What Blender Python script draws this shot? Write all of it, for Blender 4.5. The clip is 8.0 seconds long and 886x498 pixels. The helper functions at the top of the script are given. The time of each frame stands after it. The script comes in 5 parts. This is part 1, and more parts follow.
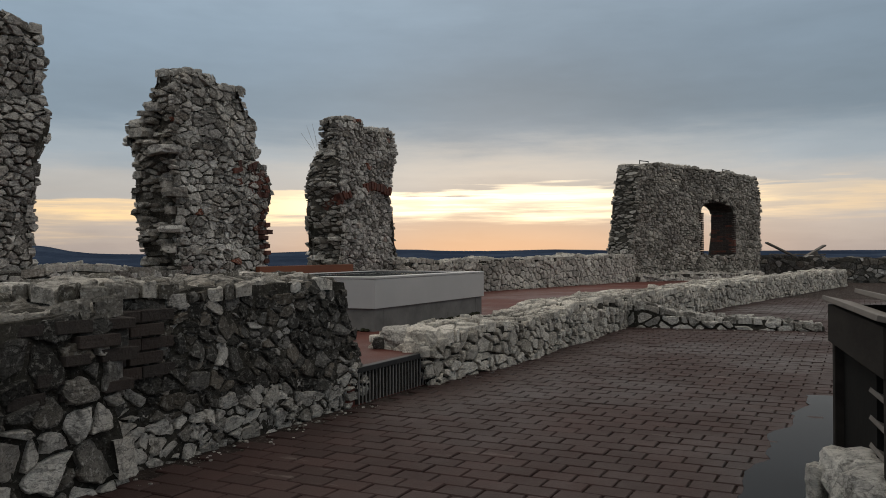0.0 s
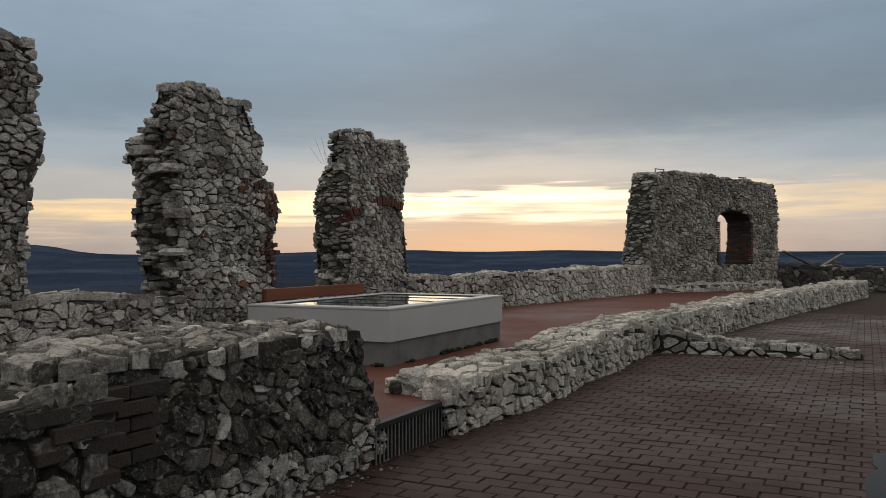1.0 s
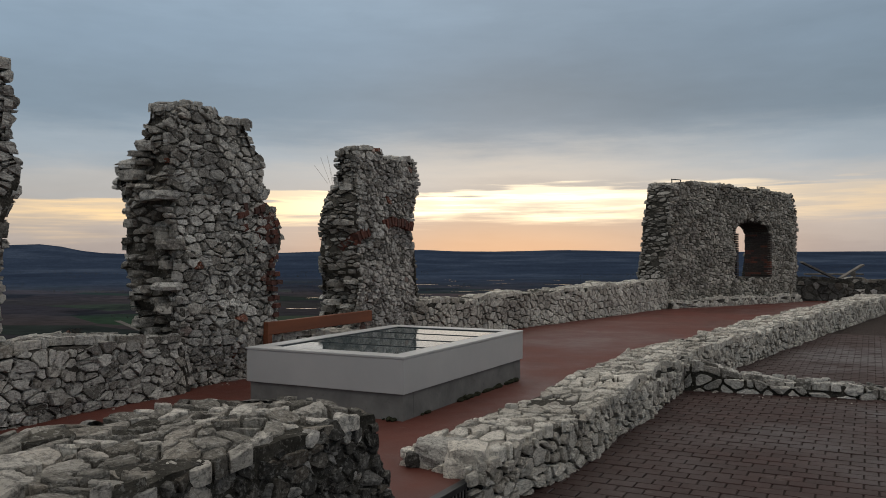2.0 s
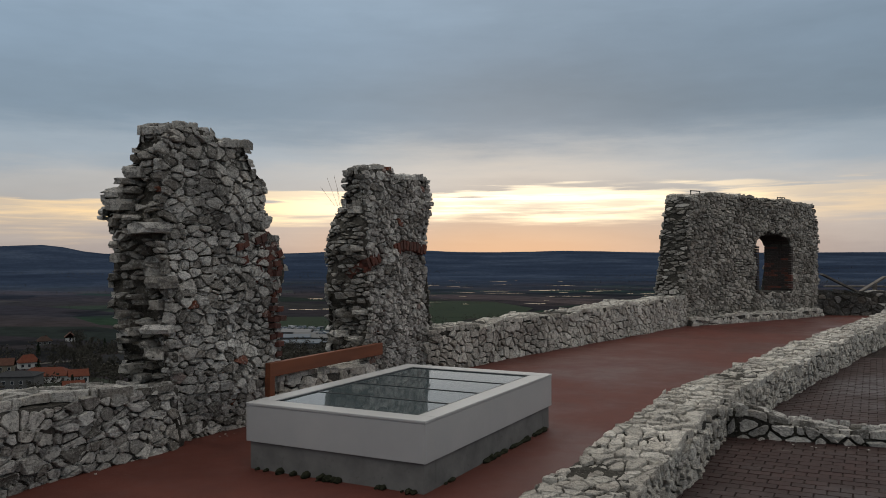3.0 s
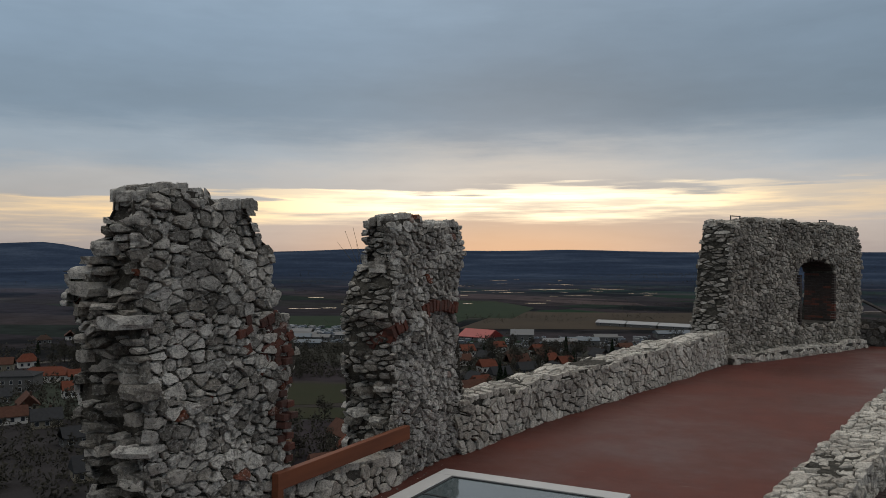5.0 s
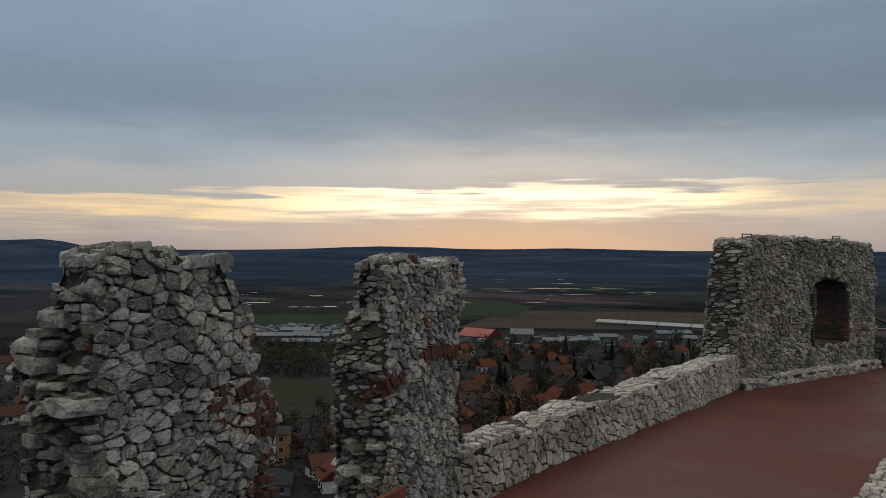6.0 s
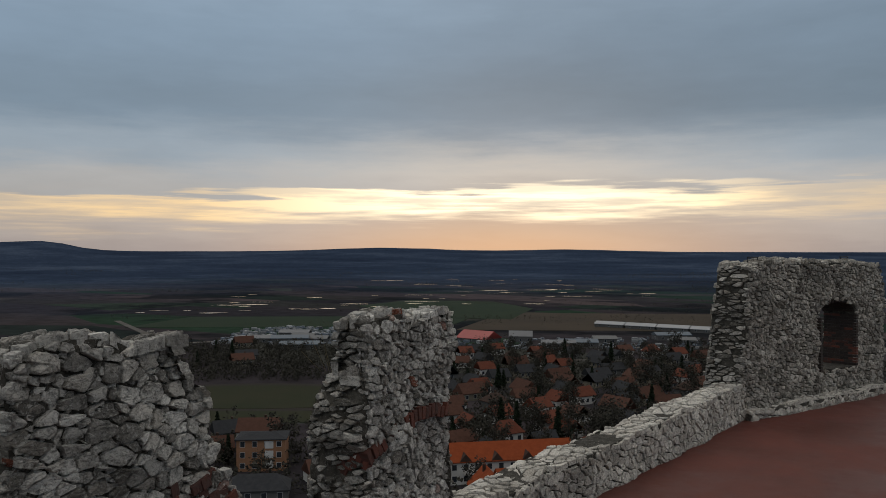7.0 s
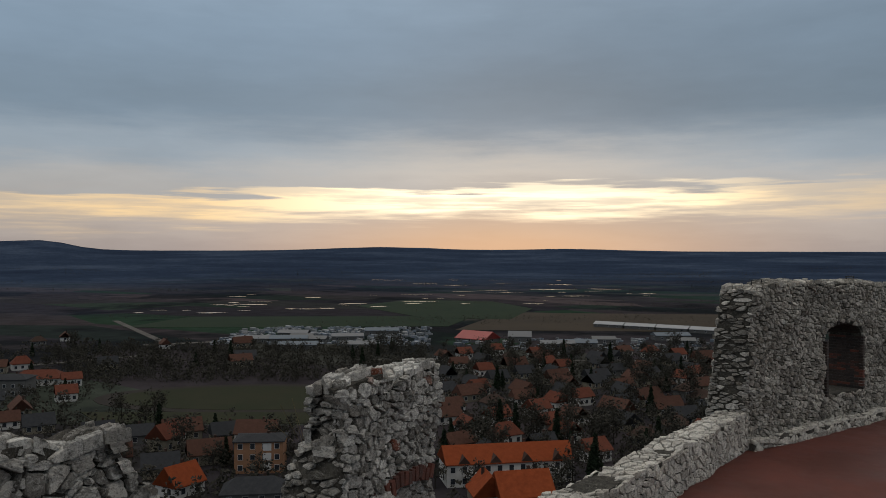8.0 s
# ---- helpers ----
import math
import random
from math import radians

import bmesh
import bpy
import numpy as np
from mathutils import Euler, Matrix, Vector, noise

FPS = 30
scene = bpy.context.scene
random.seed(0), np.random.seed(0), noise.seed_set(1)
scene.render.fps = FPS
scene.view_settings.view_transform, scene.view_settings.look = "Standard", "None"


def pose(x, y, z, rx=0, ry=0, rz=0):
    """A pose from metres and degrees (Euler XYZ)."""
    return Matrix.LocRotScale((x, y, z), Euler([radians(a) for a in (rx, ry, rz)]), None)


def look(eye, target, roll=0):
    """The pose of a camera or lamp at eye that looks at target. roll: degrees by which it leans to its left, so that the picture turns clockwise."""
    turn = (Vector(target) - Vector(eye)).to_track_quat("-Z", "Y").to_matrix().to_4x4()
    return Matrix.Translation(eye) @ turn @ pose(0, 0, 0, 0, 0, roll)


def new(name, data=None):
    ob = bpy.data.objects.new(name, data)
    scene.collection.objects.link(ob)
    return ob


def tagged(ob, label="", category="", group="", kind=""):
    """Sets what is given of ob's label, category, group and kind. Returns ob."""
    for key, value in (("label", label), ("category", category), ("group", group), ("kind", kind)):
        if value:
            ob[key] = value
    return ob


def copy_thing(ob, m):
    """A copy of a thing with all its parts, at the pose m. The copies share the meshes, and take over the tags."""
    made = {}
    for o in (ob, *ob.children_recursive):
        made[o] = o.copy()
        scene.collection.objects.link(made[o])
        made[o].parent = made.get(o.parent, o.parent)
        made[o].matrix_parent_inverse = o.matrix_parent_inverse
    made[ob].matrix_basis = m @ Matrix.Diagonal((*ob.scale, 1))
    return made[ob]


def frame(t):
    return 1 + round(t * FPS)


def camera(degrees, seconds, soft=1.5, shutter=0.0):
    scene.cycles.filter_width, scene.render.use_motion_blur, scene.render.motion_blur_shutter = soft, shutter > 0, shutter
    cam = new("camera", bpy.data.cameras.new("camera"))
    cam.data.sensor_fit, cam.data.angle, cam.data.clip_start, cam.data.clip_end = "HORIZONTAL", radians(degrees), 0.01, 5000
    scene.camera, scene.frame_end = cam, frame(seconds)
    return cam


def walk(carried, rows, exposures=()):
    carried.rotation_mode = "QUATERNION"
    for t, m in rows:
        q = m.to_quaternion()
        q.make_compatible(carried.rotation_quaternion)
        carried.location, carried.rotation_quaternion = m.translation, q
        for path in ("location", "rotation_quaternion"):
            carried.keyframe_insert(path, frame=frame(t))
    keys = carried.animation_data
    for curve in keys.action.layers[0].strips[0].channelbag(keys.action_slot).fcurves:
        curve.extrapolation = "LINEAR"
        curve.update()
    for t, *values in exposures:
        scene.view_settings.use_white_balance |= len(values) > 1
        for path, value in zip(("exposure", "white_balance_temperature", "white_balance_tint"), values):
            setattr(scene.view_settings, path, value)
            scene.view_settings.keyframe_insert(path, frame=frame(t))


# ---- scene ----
cam = camera(57.0, 8.0, soft=0.9)
METRES, EYE, TILT, LEAN, TURN = 8.0, 1.36, 0.0, 0.0, 27.0
ROWS = [
    (0.0, 0.0000, 0.0000, 0.0000, 0.00, 0.30, 0.33),
    (0.5, -0.0092, 0.0392, 0.0200, 0.22, 0.32, 0.32),
    (1.0, -0.0196, 0.0842, 0.0431, 0.42, 0.34, 0.28),
    (1.5, -0.0303, 0.1400, 0.0714, 0.59, 0.31, 0.24),
    (3.0, -0.0722, 0.3393, 0.1569, 0.85, 0.37, 0.20),
    (3.5, -0.0969, 0.4081, 0.1848, 0.90, 0.36, 0.20),
    (4.0, -0.1208, 0.4721, 0.2132, 0.92, 0.32, 0.15),
    (4.5, -0.1334, 0.5379, 0.2417, 0.91, 0.31, 0.09),
    (6.0, -0.1439, 0.7236, 0.3504, 0.88, 0.12, -0.17),
    (6.5, -0.1329, 0.7817, 0.3876, 0.83, 0.17, -0.13),
    (7.0, -0.1283, 0.8369, 0.4314, 0.79, 0.20, -0.08),
    (7.5, -0.1209, 0.8871, 0.4707, 0.77, 0.18, -0.08),
    (8.0, -0.1081, 0.9360, 0.5091, 0.74, 0.15, -0.11),
]
walk(cam, [(t, pose(0, 0, EYE, TILT, LEAN, TURN) @ pose(METRES * x, METRES * y, METRES * z, 90 + pitch, roll, yaw)) for t, x, y, z, yaw, pitch, roll in ROWS],
     exposures=[(0.0, 0.22, 6800, 10), (1.0, 0.21, 6800, 10), (1.6, 0.20, 6700, 10), (3.0, 0.16, 6550, 10), (3.6, 0.15, 6500, 10), (4.5, 0.13, 6500, 10), (6.0, 0.03, 6500, 10), (8.0, 0.0, 6500, 10)])

# ---- levels ----
PAVE, TERR, PLAIN = 0.06, 0.37, -55.0
AHEAD = radians(90 + TURN + 0.8)          # heading of the view in plan

# ---- world and light ----
world = bpy.data.worlds.new("evening_sky")
scene.world = world
world.use_nodes = True
wt = world.node_tree
wt.nodes.clear()


def wnode(kind, **values):
    n = wt.nodes.new(kind)
    for k, v in values.items():
        n.inputs[k].default_value = v
    return n


def wmath(op, a, b=0.0, c=None):
    n = wt.nodes.new("ShaderNodeMath")
    n.operation = op
    for i, v in enumerate((a, b) if c is None else (a, b, c)):
        if isinstance(v, (int, float)):
            n.inputs[i].default_value = v
        else:
            wt.links.new(v, n.inputs[i])
    return n.outputs[0]


def wramp(fac, stops):
    n = wt.nodes.new("ShaderNodeValToRGB")
    while len(n.color_ramp.elements) < len(stops):
        n.color_ramp.elements.new(0.5)
    for e, (p, c) in zip(n.color_ramp.elements, stops):
        e.position, e.color = p, (*c, 1)
    n.color_ramp.interpolation = "EASE"
    wt.links.new(fac, n.inputs[0])
    return n.outputs[0]


def wmix(fac, a, b, mode="MIX"):
    n = wt.nodes.new("ShaderNodeMix")
    n.data_type, n.blend_type = "RGBA", mode
    for i, v in ((0, fac), (6, a), (7, b)):
        if isinstance(v, (int, float)):
            n.inputs[i].default_value = v
        elif isinstance(v, tuple):
            n.inputs[i].default_value = (*v, 1)
        else:
            wt.links.new(v, n.inputs[i])
    return n.outputs[2]


def wstep(x, lo, hi):
    n = wt.nodes.new("ShaderNodeMapRange")
    n.interpolation_type = "SMOOTHSTEP"
    wt.links.new(x, n.inputs[0])
    n.inputs[1].default_value, n.inputs[2].default_value = lo, hi
    return n.outputs[0]


tc = wnode("ShaderNodeTexCoord")
turned = wnode("ShaderNodeMapping")
turned.vector_type = "POINT"
turned.inputs["Rotation"].default_value = (0, 0, -radians(TURN + 0.8))   # +y is now straight ahead
wt.links.new(tc.outputs["Generated"], turned.inputs[0])
sep = wnode("ShaderNodeSeparateXYZ")
wt.links.new(turned.outputs[0], sep.inputs[0])
sx, sy, sz = sep.outputs
el = wmath("DIVIDE", sz, wmath("SQRT", wmath("ADD", wmath("MULTIPLY", sx, sx), wmath("MULTIPLY", sy, sy))))
az = wmath("ARCTAN2", sx, sy)
flat = wnode("ShaderNodeCombineXYZ")
wt.links.new(az, flat.inputs[0])
wt.links.new(el, flat.inputs[1])


def clouds(sx_, sy_, scale, detail, off=0.0, rough=0.55):
    m = wnode("ShaderNodeMapping")
    m.inputs["Scale"].default_value = (sx_, sy_, 1)
    m.inputs["Location"].default_value = (off, off * 0.37, off * 0.71)
    wt.links.new(flat.outputs[0], m.inputs[0])
    n = wnode("ShaderNodeTexNoise", Scale=scale, Detail=detail, Roughness=rough)
    wt.links.new(m.outputs[0], n.inputs[0])
    return n.outputs["Fac"]


big = clouds(1.0, 3.2, 3.1, 5.0, 1.3)
mid = clouds(1.0, 4.5, 7.0, 6.0, 4.1, 0.6)
fine = clouds(1.0, 9.0, 9.0, 7.0, 8.2, 0.62)
wisp = clouds(1.0, 16.0, 7.0, 6.0, 2.7, 0.55)
# the cloud edges sag and lift by the noise
lift = wmath("ADD", wmath("MULTIPLY", wmath("SUBTRACT", mid, 0.5), 0.045), wmath("MULTIPLY", wmath("SUBTRACT", fine, 0.5), 0.03))
e2 = wmath("ADD", el, lift)
base = wramp(wmath("MULTIPLY", e2, 0.8), [
    (0.0, (0.39, 0.345, 0.33)), (0.024, (0.46, 0.41, 0.38)), (0.06, (0.43, 0.43, 0.43)), (0.096, (0.30, 0.36, 0.42)),
    (0.136, (0.205, 0.275, 0.35)), (0.20, (0.225, 0.305, 0.395)), (0.264, (0.27, 0.36, 0.46)), (0.48, (0.62, 0.62, 0.625)), (1.0, (0.98, 0.95, 0.90))])
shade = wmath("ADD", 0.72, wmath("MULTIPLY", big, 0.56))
base = wmix(1.0, base, wmath("ADD", shade, 0.0), "MULTIPLY")
right_dark = wmath("SUBTRACT", 1.06, wmath("MULTIPLY", wstep(az, -0.45, 0.5), 0.2))
base = wmix(wstep(el, 0.1, 0.2), base, wmix(1.0, base, right_dark, "MULTIPLY"))
# the break in the cloud over the horizon, where the low sun stands behind
ragged = wmath("MULTIPLY", wmath("SUBTRACT", wisp, 0.5), 0.055)
eb = wmath("ADD", wmath("ADD", el, ragged), wmath("MULTIPLY", wmath("SUBTRACT", 1.0, wstep(az, -0.27, -0.14)), 0.013))
top_edge = wmath("SUBTRACT", 1.0, wstep(eb, 0.072, 0.082))
low_edge = wstep(eb, 0.030, 0.066)
streak = wstep(wmath("ADD", wisp, wmath("MULTIPLY", fine, 0.5)), 0.60, 0.88)
spread = wmath("MULTIPLY", wmath("SUBTRACT", 1.0, wstep(wmath("ABSOLUTE", wmath("SUBTRACT", az, 0.09)), 0.30, 0.95)), 1.0)
core = wmath("SUBTRACT", 1.0, wstep(wmath("ABSOLUTE", wmath("SUBTRACT", az, 0.08)), 0.05, 0.42))
band = wmath("MULTIPLY", wmath("MULTIPLY", top_edge, low_edge), wmath("MULTIPLY", spread, wmath("ADD", 0.55, wmath("MULTIPLY", streak, 0.6))))
band = wmath("MULTIPLY", band, wmath("SUBTRACT", 1.0, wmath("MULTIPLY", wstep(az, 0.28, 0.48), 0.55)))
band_c = wmix(core, (1.0, 0.72, 0.40), (1.6, 1.38, 0.98))
sky_c = wmix(band, base, band_c)
glow = wmath("MULTIPLY", wmath("MULTIPLY", core, wmath("SUBTRACT", 1.0, wstep(el, 0.0, 0.06))), 0.55)
sky_c = wmix(glow, sky_c, (0.78, 0.50, 0.30))
halo = wmath("MULTIPLY", wmath("MULTIPLY", core, wmath("MULTIPLY", wstep(e2, 0.07, 0.10), wmath("SUBTRACT", 1.0, wstep(e2, 0.10, 0.15)))), 0.45)
sky_c = wmix(halo, sky_c, (0.72, 0.66, 0.58))
nish = wnode("ShaderNodeTexSky")
nish.sky_type, nish.sun_disc = "NISHITA", False
SUN_EL, SUN_AZ = radians(4.0), TURN - 4.0
nish.sun_elevation, nish.sun_rotation = SUN_EL, radians(-SUN_AZ)
bg_cloud = wnode("ShaderNodeBackground", Strength=1.0)
wt.links.new(sky_c, bg_cloud.inputs[0])
bg_sky = wnode("ShaderNodeBackground", Strength=0.05)
wt.links.new(nish.outputs[0], bg_sky.inputs[0])
both = wnode("ShaderNodeMixShader", Fac=0.06)
wt.links.new(bg_cloud.outputs[0], both.inputs[1])
wt.links.new(bg_sky.outputs[0], both.inputs[2])
wout = wnode("ShaderNodeOutputWorld")
wt.links.new(both.outputs[0], wout.inputs[0])

sun = new("sun", bpy.data.lights.new("sun", "SUN"))
sun.data.energy, sun.data.angle, sun.data.color = 0.3, radians(90), (1.0, 0.86, 0.68)
sun.matrix_world = look((0, 0, 0), (math.sin(radians(SUN_AZ)), -math.cos(radians(SUN_AZ)), -math.tan(radians(20))))
# ---- materials ----


class Mat:
    """A node material with a few shorthands."""

    def __init__(self, name, rough=0.85, metal=0.0, spec=0.5):
        self.m = bpy.data.materials.new(name)
        self.m.use_nodes = True
        self.t = self.m.node_tree
        self.b = self.t.nodes["Principled BSDF"]
        self.b.inputs["Roughness"].default_value, self.b.inputs["Metallic"].default_value = rough, metal
        self.b.inputs["Specular IOR Level"].default_value = spec
        co = self.t.nodes.new("ShaderNodeTexCoord")
        geo = self.t.nodes.new("ShaderNodeNewGeometry")
        self.pos, self.island, self.geo = geo.outputs["Position"], geo.outputs["Random Per Island"], geo
        self.obj = self.t.nodes.new("ShaderNodeObjectInfo").outputs["Random"]
        self.local = co.outputs["Object"]

    def put(self, v, socket):
        if isinstance(v, (int, float)):
            socket.default_value = v
        elif isinstance(v, tuple):
            socket.default_value = (*v, 1) if len(v) == 3 and len(socket.default_value) == 4 else v
        else:
            self.t.links.new(v, socket)

    def stretch(self, v, s):
        n = self.t.nodes.new("ShaderNodeMapping")
        self.t.links.new(v, n.inputs[0])
        n.inputs["Scale"].default_value = s
        return n.outputs[0]

    def noise(self, scale, detail=5, rough=0.55, vec=None, dist=0.0):
        n = self.t.nodes.new("ShaderNodeTexNoise")
        self.put(vec or self.pos, n.inputs["Vector"])
        for k, v in (("Scale", scale), ("Detail", detail), ("Roughness", rough), ("Distortion", dist)):
            n.inputs[k].default_value = v
        return n.outputs["Fac"]

    def voronoi(self, scale, vec=None, out="Color", feature="F1"):
        n = self.t.nodes.new("ShaderNodeTexVoronoi")
        n.feature = feature
        self.put(vec or self.pos, n.inputs["Vector"])
        n.inputs["Scale"].default_value = scale
        return n.outputs[out]

    def ramp(self, fac, *stops):
        n = self.t.nodes.new("ShaderNodeValToRGB")
        while len(n.color_ramp.elements) < len(stops):
            n.color_ramp.elements.new(0.5)
        for e, (p, c) in zip(n.color_ramp.elements, stops):
            e.position, e.color = p, ((c, c, c, 1) if isinstance(c, (int, float)) else (*c, 1))
        self.put(fac, n.inputs[0])
        return n.outputs[0]

    def mix(self, fac, a, b, mode="MIX"):
        n = self.t.nodes.new("ShaderNodeMix")
        n.data_type, n.blend_type = "RGBA", mode
        for i, v in ((0, fac), (6, a), (7, b)):
            self.put(v, n.inputs[i])
        return n.outputs[2]

    def math(self, op, a, b=0.0):
        n = self.t.nodes.new("ShaderNodeMath")
        n.operation = op
        self.put(a, n.inputs[0])
        self.put(b, n.inputs[1])
        return n.outputs[0]

    def done(self, color, rough=None, bump=None, height=0.01, strength=0.6):
        self.put(color, self.b.inputs["Base Color"])
        if rough is not None:
            self.put(rough, self.b.inputs["Roughness"])
        if bump is not None:
            n = self.t.nodes.new("ShaderNodeBump")
            n.inputs["Strength"].default_value, n.inputs["Distance"].default_value = strength, height
            self.put(bump, n.inputs["Height"])
            self.t.links.new(n.outputs[0], self.b.inputs["Normal"])
        return self.m


def stone_material(name, light, dark, lichen=0.35, brick=0.0, bias=0.35, at=0.55, dirt=0.7):
    """Broken limestone: each stone its own tone, with grime, lichen and pitted relief."""
    m = Mat(name, 0.9, 0.0, 0.25)
    pick = m.math("FRACT", m.math("ADD", m.island, m.obj))
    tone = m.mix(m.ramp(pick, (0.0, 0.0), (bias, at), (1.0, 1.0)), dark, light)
    warm = m.mix(m.math("MULTIPLY", m.ramp(m.math("FRACT", m.math("MULTIPLY", pick, 7.3)), (0.6, 0.0), (1.0, 1.0)), 0.3), tone, (0.46, 0.39, 0.31))
    if brick:
        red = m.ramp(m.math("FRACT", m.math("MULTIPLY", pick, 13.7)), (1.0 - brick - 0.01, 0.0), (1.0 - brick, 1.0))
        warm = m.mix(red, warm, (0.25, 0.085, 0.05))
    grime = m.ramp(m.noise(9.0, 9, 0.74), (0.50, 0.0), (0.62, 1.0))
    c = m.mix(m.math("MULTIPLY", grime, dirt), warm, (0.075, 0.07, 0.061))
    # hairline fractures, bent by a noise
    bend = m.t.nodes.new("ShaderNodeTexNoise")
    bend.inputs["Scale"].default_value, bend.inputs["Detail"].default_value = 6.0, 4
    m.t.links.new(m.pos, bend.inputs["Vector"])
    shift = m.mix(0.14, m.stretch(m.pos, (1.0, 1.0, 1.7)), bend.outputs["Color"], "ADD")
    edge = m.voronoi(13.0, shift, "Distance", "DISTANCE_TO_EDGE")
    crack = m.ramp(edge, (0.0, 0.5), (0.03, 0.88), (0.10, 1.0))
    c = m.mix(m.ramp(m.noise(4.0, 3), (0.42, 0.0), (0.55, 0.9)), c, m.mix(1.0, c, crack, "MULTIPLY"))
    pits = m.ramp(m.noise(30.0, 6, 0.75, m.stretch(m.pos, (1.0, 1.0, 1.9)), 0.6), (0.36, 0.42), (0.5, 1.0))
    c = m.mix(1.0, c, pits, "MULTIPLY")
    spots = m.ramp(m.noise(34.0, 5, 0.65), (0.53, 0.0), (0.62, 1.0))
    c = m.mix(m.math("MULTIPLY", spots, lichen), c, (0.66, 0.645, 0.60))
    large = m.ramp(m.noise(1.1, 4), (0.35, 0.72), (0.65, 1.06))
    c = m.mix(1.0, c, large, "MULTIPLY")
    relief = m.math("ADD", m.noise(17.0, 9, 0.74, None, 0.4), m.math("MULTIPLY", m.noise(70.0, 5, 0.7), 0.5))
    relief = m.math("ADD", relief, m.math("MULTIPLY", m.ramp(edge, (0.0, 0.0), (0.06, 1.0)), 0.12))
    return m.done(c, m.ramp(grime, (0.0, 0.95), (1.0, 0.72)), relief, 0.04, 1.0)


LIME = stone_material("limestone_rubble", (0.82, 0.795, 0.74), (0.17, 0.158, 0.138), 0.45, 0.0, 0.35, 0.55, 0.68)
PALE = stone_material("repaired_limestone", (0.83, 0.79, 0.71), (0.46, 0.425, 0.37), 0.3, 0.0, 0.35, 0.6, 0.42)
# most stones near-black, the rest running up to pale grey
DARKLIME = stone_material("dark_limestone", (0.66, 0.64, 0.60), (0.028, 0.027, 0.024), 0.25, 0.0, 0.68, 0.12)
ENDLIME = stone_material("broken_core_limestone", (0.80, 0.76, 0.69), (0.13, 0.12, 0.10), 0.4, 0.0, 0.5, 0.35, 0.7)
GATELIME = stone_material("small_grey_limestone", (0.66, 0.625, 0.555), (0.17, 0.155, 0.13), 0.3, 0.0, 0.35, 0.5, 0.6)
MIXED = stone_material("limestone_with_brick", (0.82, 0.795, 0.74), (0.17, 0.158, 0.138), 0.45, 0.012, 0.35, 0.55, 0.68)


def mortar_material(name, c1, c2):
    m = Mat(name, 0.97, 0.0, 0.15)
    n = m.noise(7.0, 8, 0.7)
    c = m.mix(m.ramp(n, (0.35, 0.0), (0.65, 1.0)), c1, c2)
    c = m.mix(m.math("MULTIPLY", m.ramp(m.noise(45.0, 4), (0.58, 0.0), (0.7, 1.0)), 0.5), c, (0.34, 0.32, 0.29))
    return m.done(c, None, m.math("ADD", n, m.math("MULTIPLY", m.noise(40.0, 6, 0.7), 0.4)), 0.06, 1.0)


MORTAR = mortar_material("weathered_mortar", (0.03, 0.027, 0.023), (0.11, 0.102, 0.09))
PIERMORTAR = mortar_material("grey_lime_mortar", (0.025, 0.023, 0.019), (0.10, 0.092, 0.078))
ENDMORTAR = mortar_material("brown_core_mortar", (0.035, 0.032, 0.027), (0.13, 0.12, 0.10))
DARKMORTAR = mortar_material("dark_mortar", (0.022, 0.021, 0.017), (0.075, 0.07, 0.06))


def brick_material(name, c1, c2):
    m = Mat(name, 0.9)
    pick = m.math("FRACT", m.math("ADD", m.island, m.obj))
    c = m.mix(pick, c1, c2)
    c = m.mix(m.math("MULTIPLY", m.ramp(m.noise(14.0, 6, 0.65), (0.45, 0.0), (0.7, 1.0)), 0.6), c, (0.05, 0.04, 0.035))
    return m.done(c, None, m.math("ADD", m.noise(50.0, 6, 0.7), m.noise(14.0, 6, 0.7)), 0.022, 0.9)


BRICK = brick_material("old_red_brick", (0.14, 0.040, 0.024), (0.07, 0.030, 0.023))
DARKBRICK = brick_material("sooty_brick", (0.020, 0.016, 0.014), (0.046, 0.031, 0.025))


def floor_material(name, c1, c2, wetness, pieces):
    """Red floor: damp patches are smoother and darker."""
    m = Mat(name, 0.6, 0.0, 0.22)
    wide = m.noise(0.35, 5, 0.6)
    c = m.mix(m.ramp(m.noise(2.3, 7, 0.65), (0.3, 0.0), (0.7, 1.0)), c1, c2)
    if pieces:
        c = m.mix(m.math("MULTIPLY", m.obj if pieces == 1 else m.island, 0.75), c, tuple(v * 0.5 for v in c1))
    # pale streaks: dusty salt bloom, and wet highlights painted in with it
    dust_and_sheen = m.ramp(m.noise(5.5, 7, 0.7, m.stretch(m.pos, (0.35, 1.6, 1.0))), (0.62, 0.0), (0.74, 1.0))
    c = m.mix(m.math("MULTIPLY", dust_and_sheen, 0.5), c, (0.20, 0.175, 0.16))
    wet = m.ramp(wide, (0.42, 0.0), (0.6, 1.0))
    c = m.mix(m.math("MULTIPLY", wet, 0.45), c, tuple(v * 0.45 for v in c1))
    rough = m.ramp(m.math("ADD", m.math("MULTIPLY", wet, 0.7), m.math("MULTIPLY", m.noise(6.0, 5), 0.3)), (0.0, 0.8), (1.0, wetness))
    return m.done(c, rough, m.noise(60.0, 5, 0.65), 0.004, 0.5)


TERRACE = floor_material("red_terrace_screed", (0.110, 0.032, 0.0225), (0.080, 0.025, 0.019), 0.42, 0)
PAVER = floor_material("red_brown_clay_paver", (0.044, 0.022, 0.0195), (0.030, 0.0165, 0.015), 0.42, 1)
JOINT = mortar_material("sandy_joint", (0.020, 0.014, 0.012), (0.046, 0.034, 0.03))


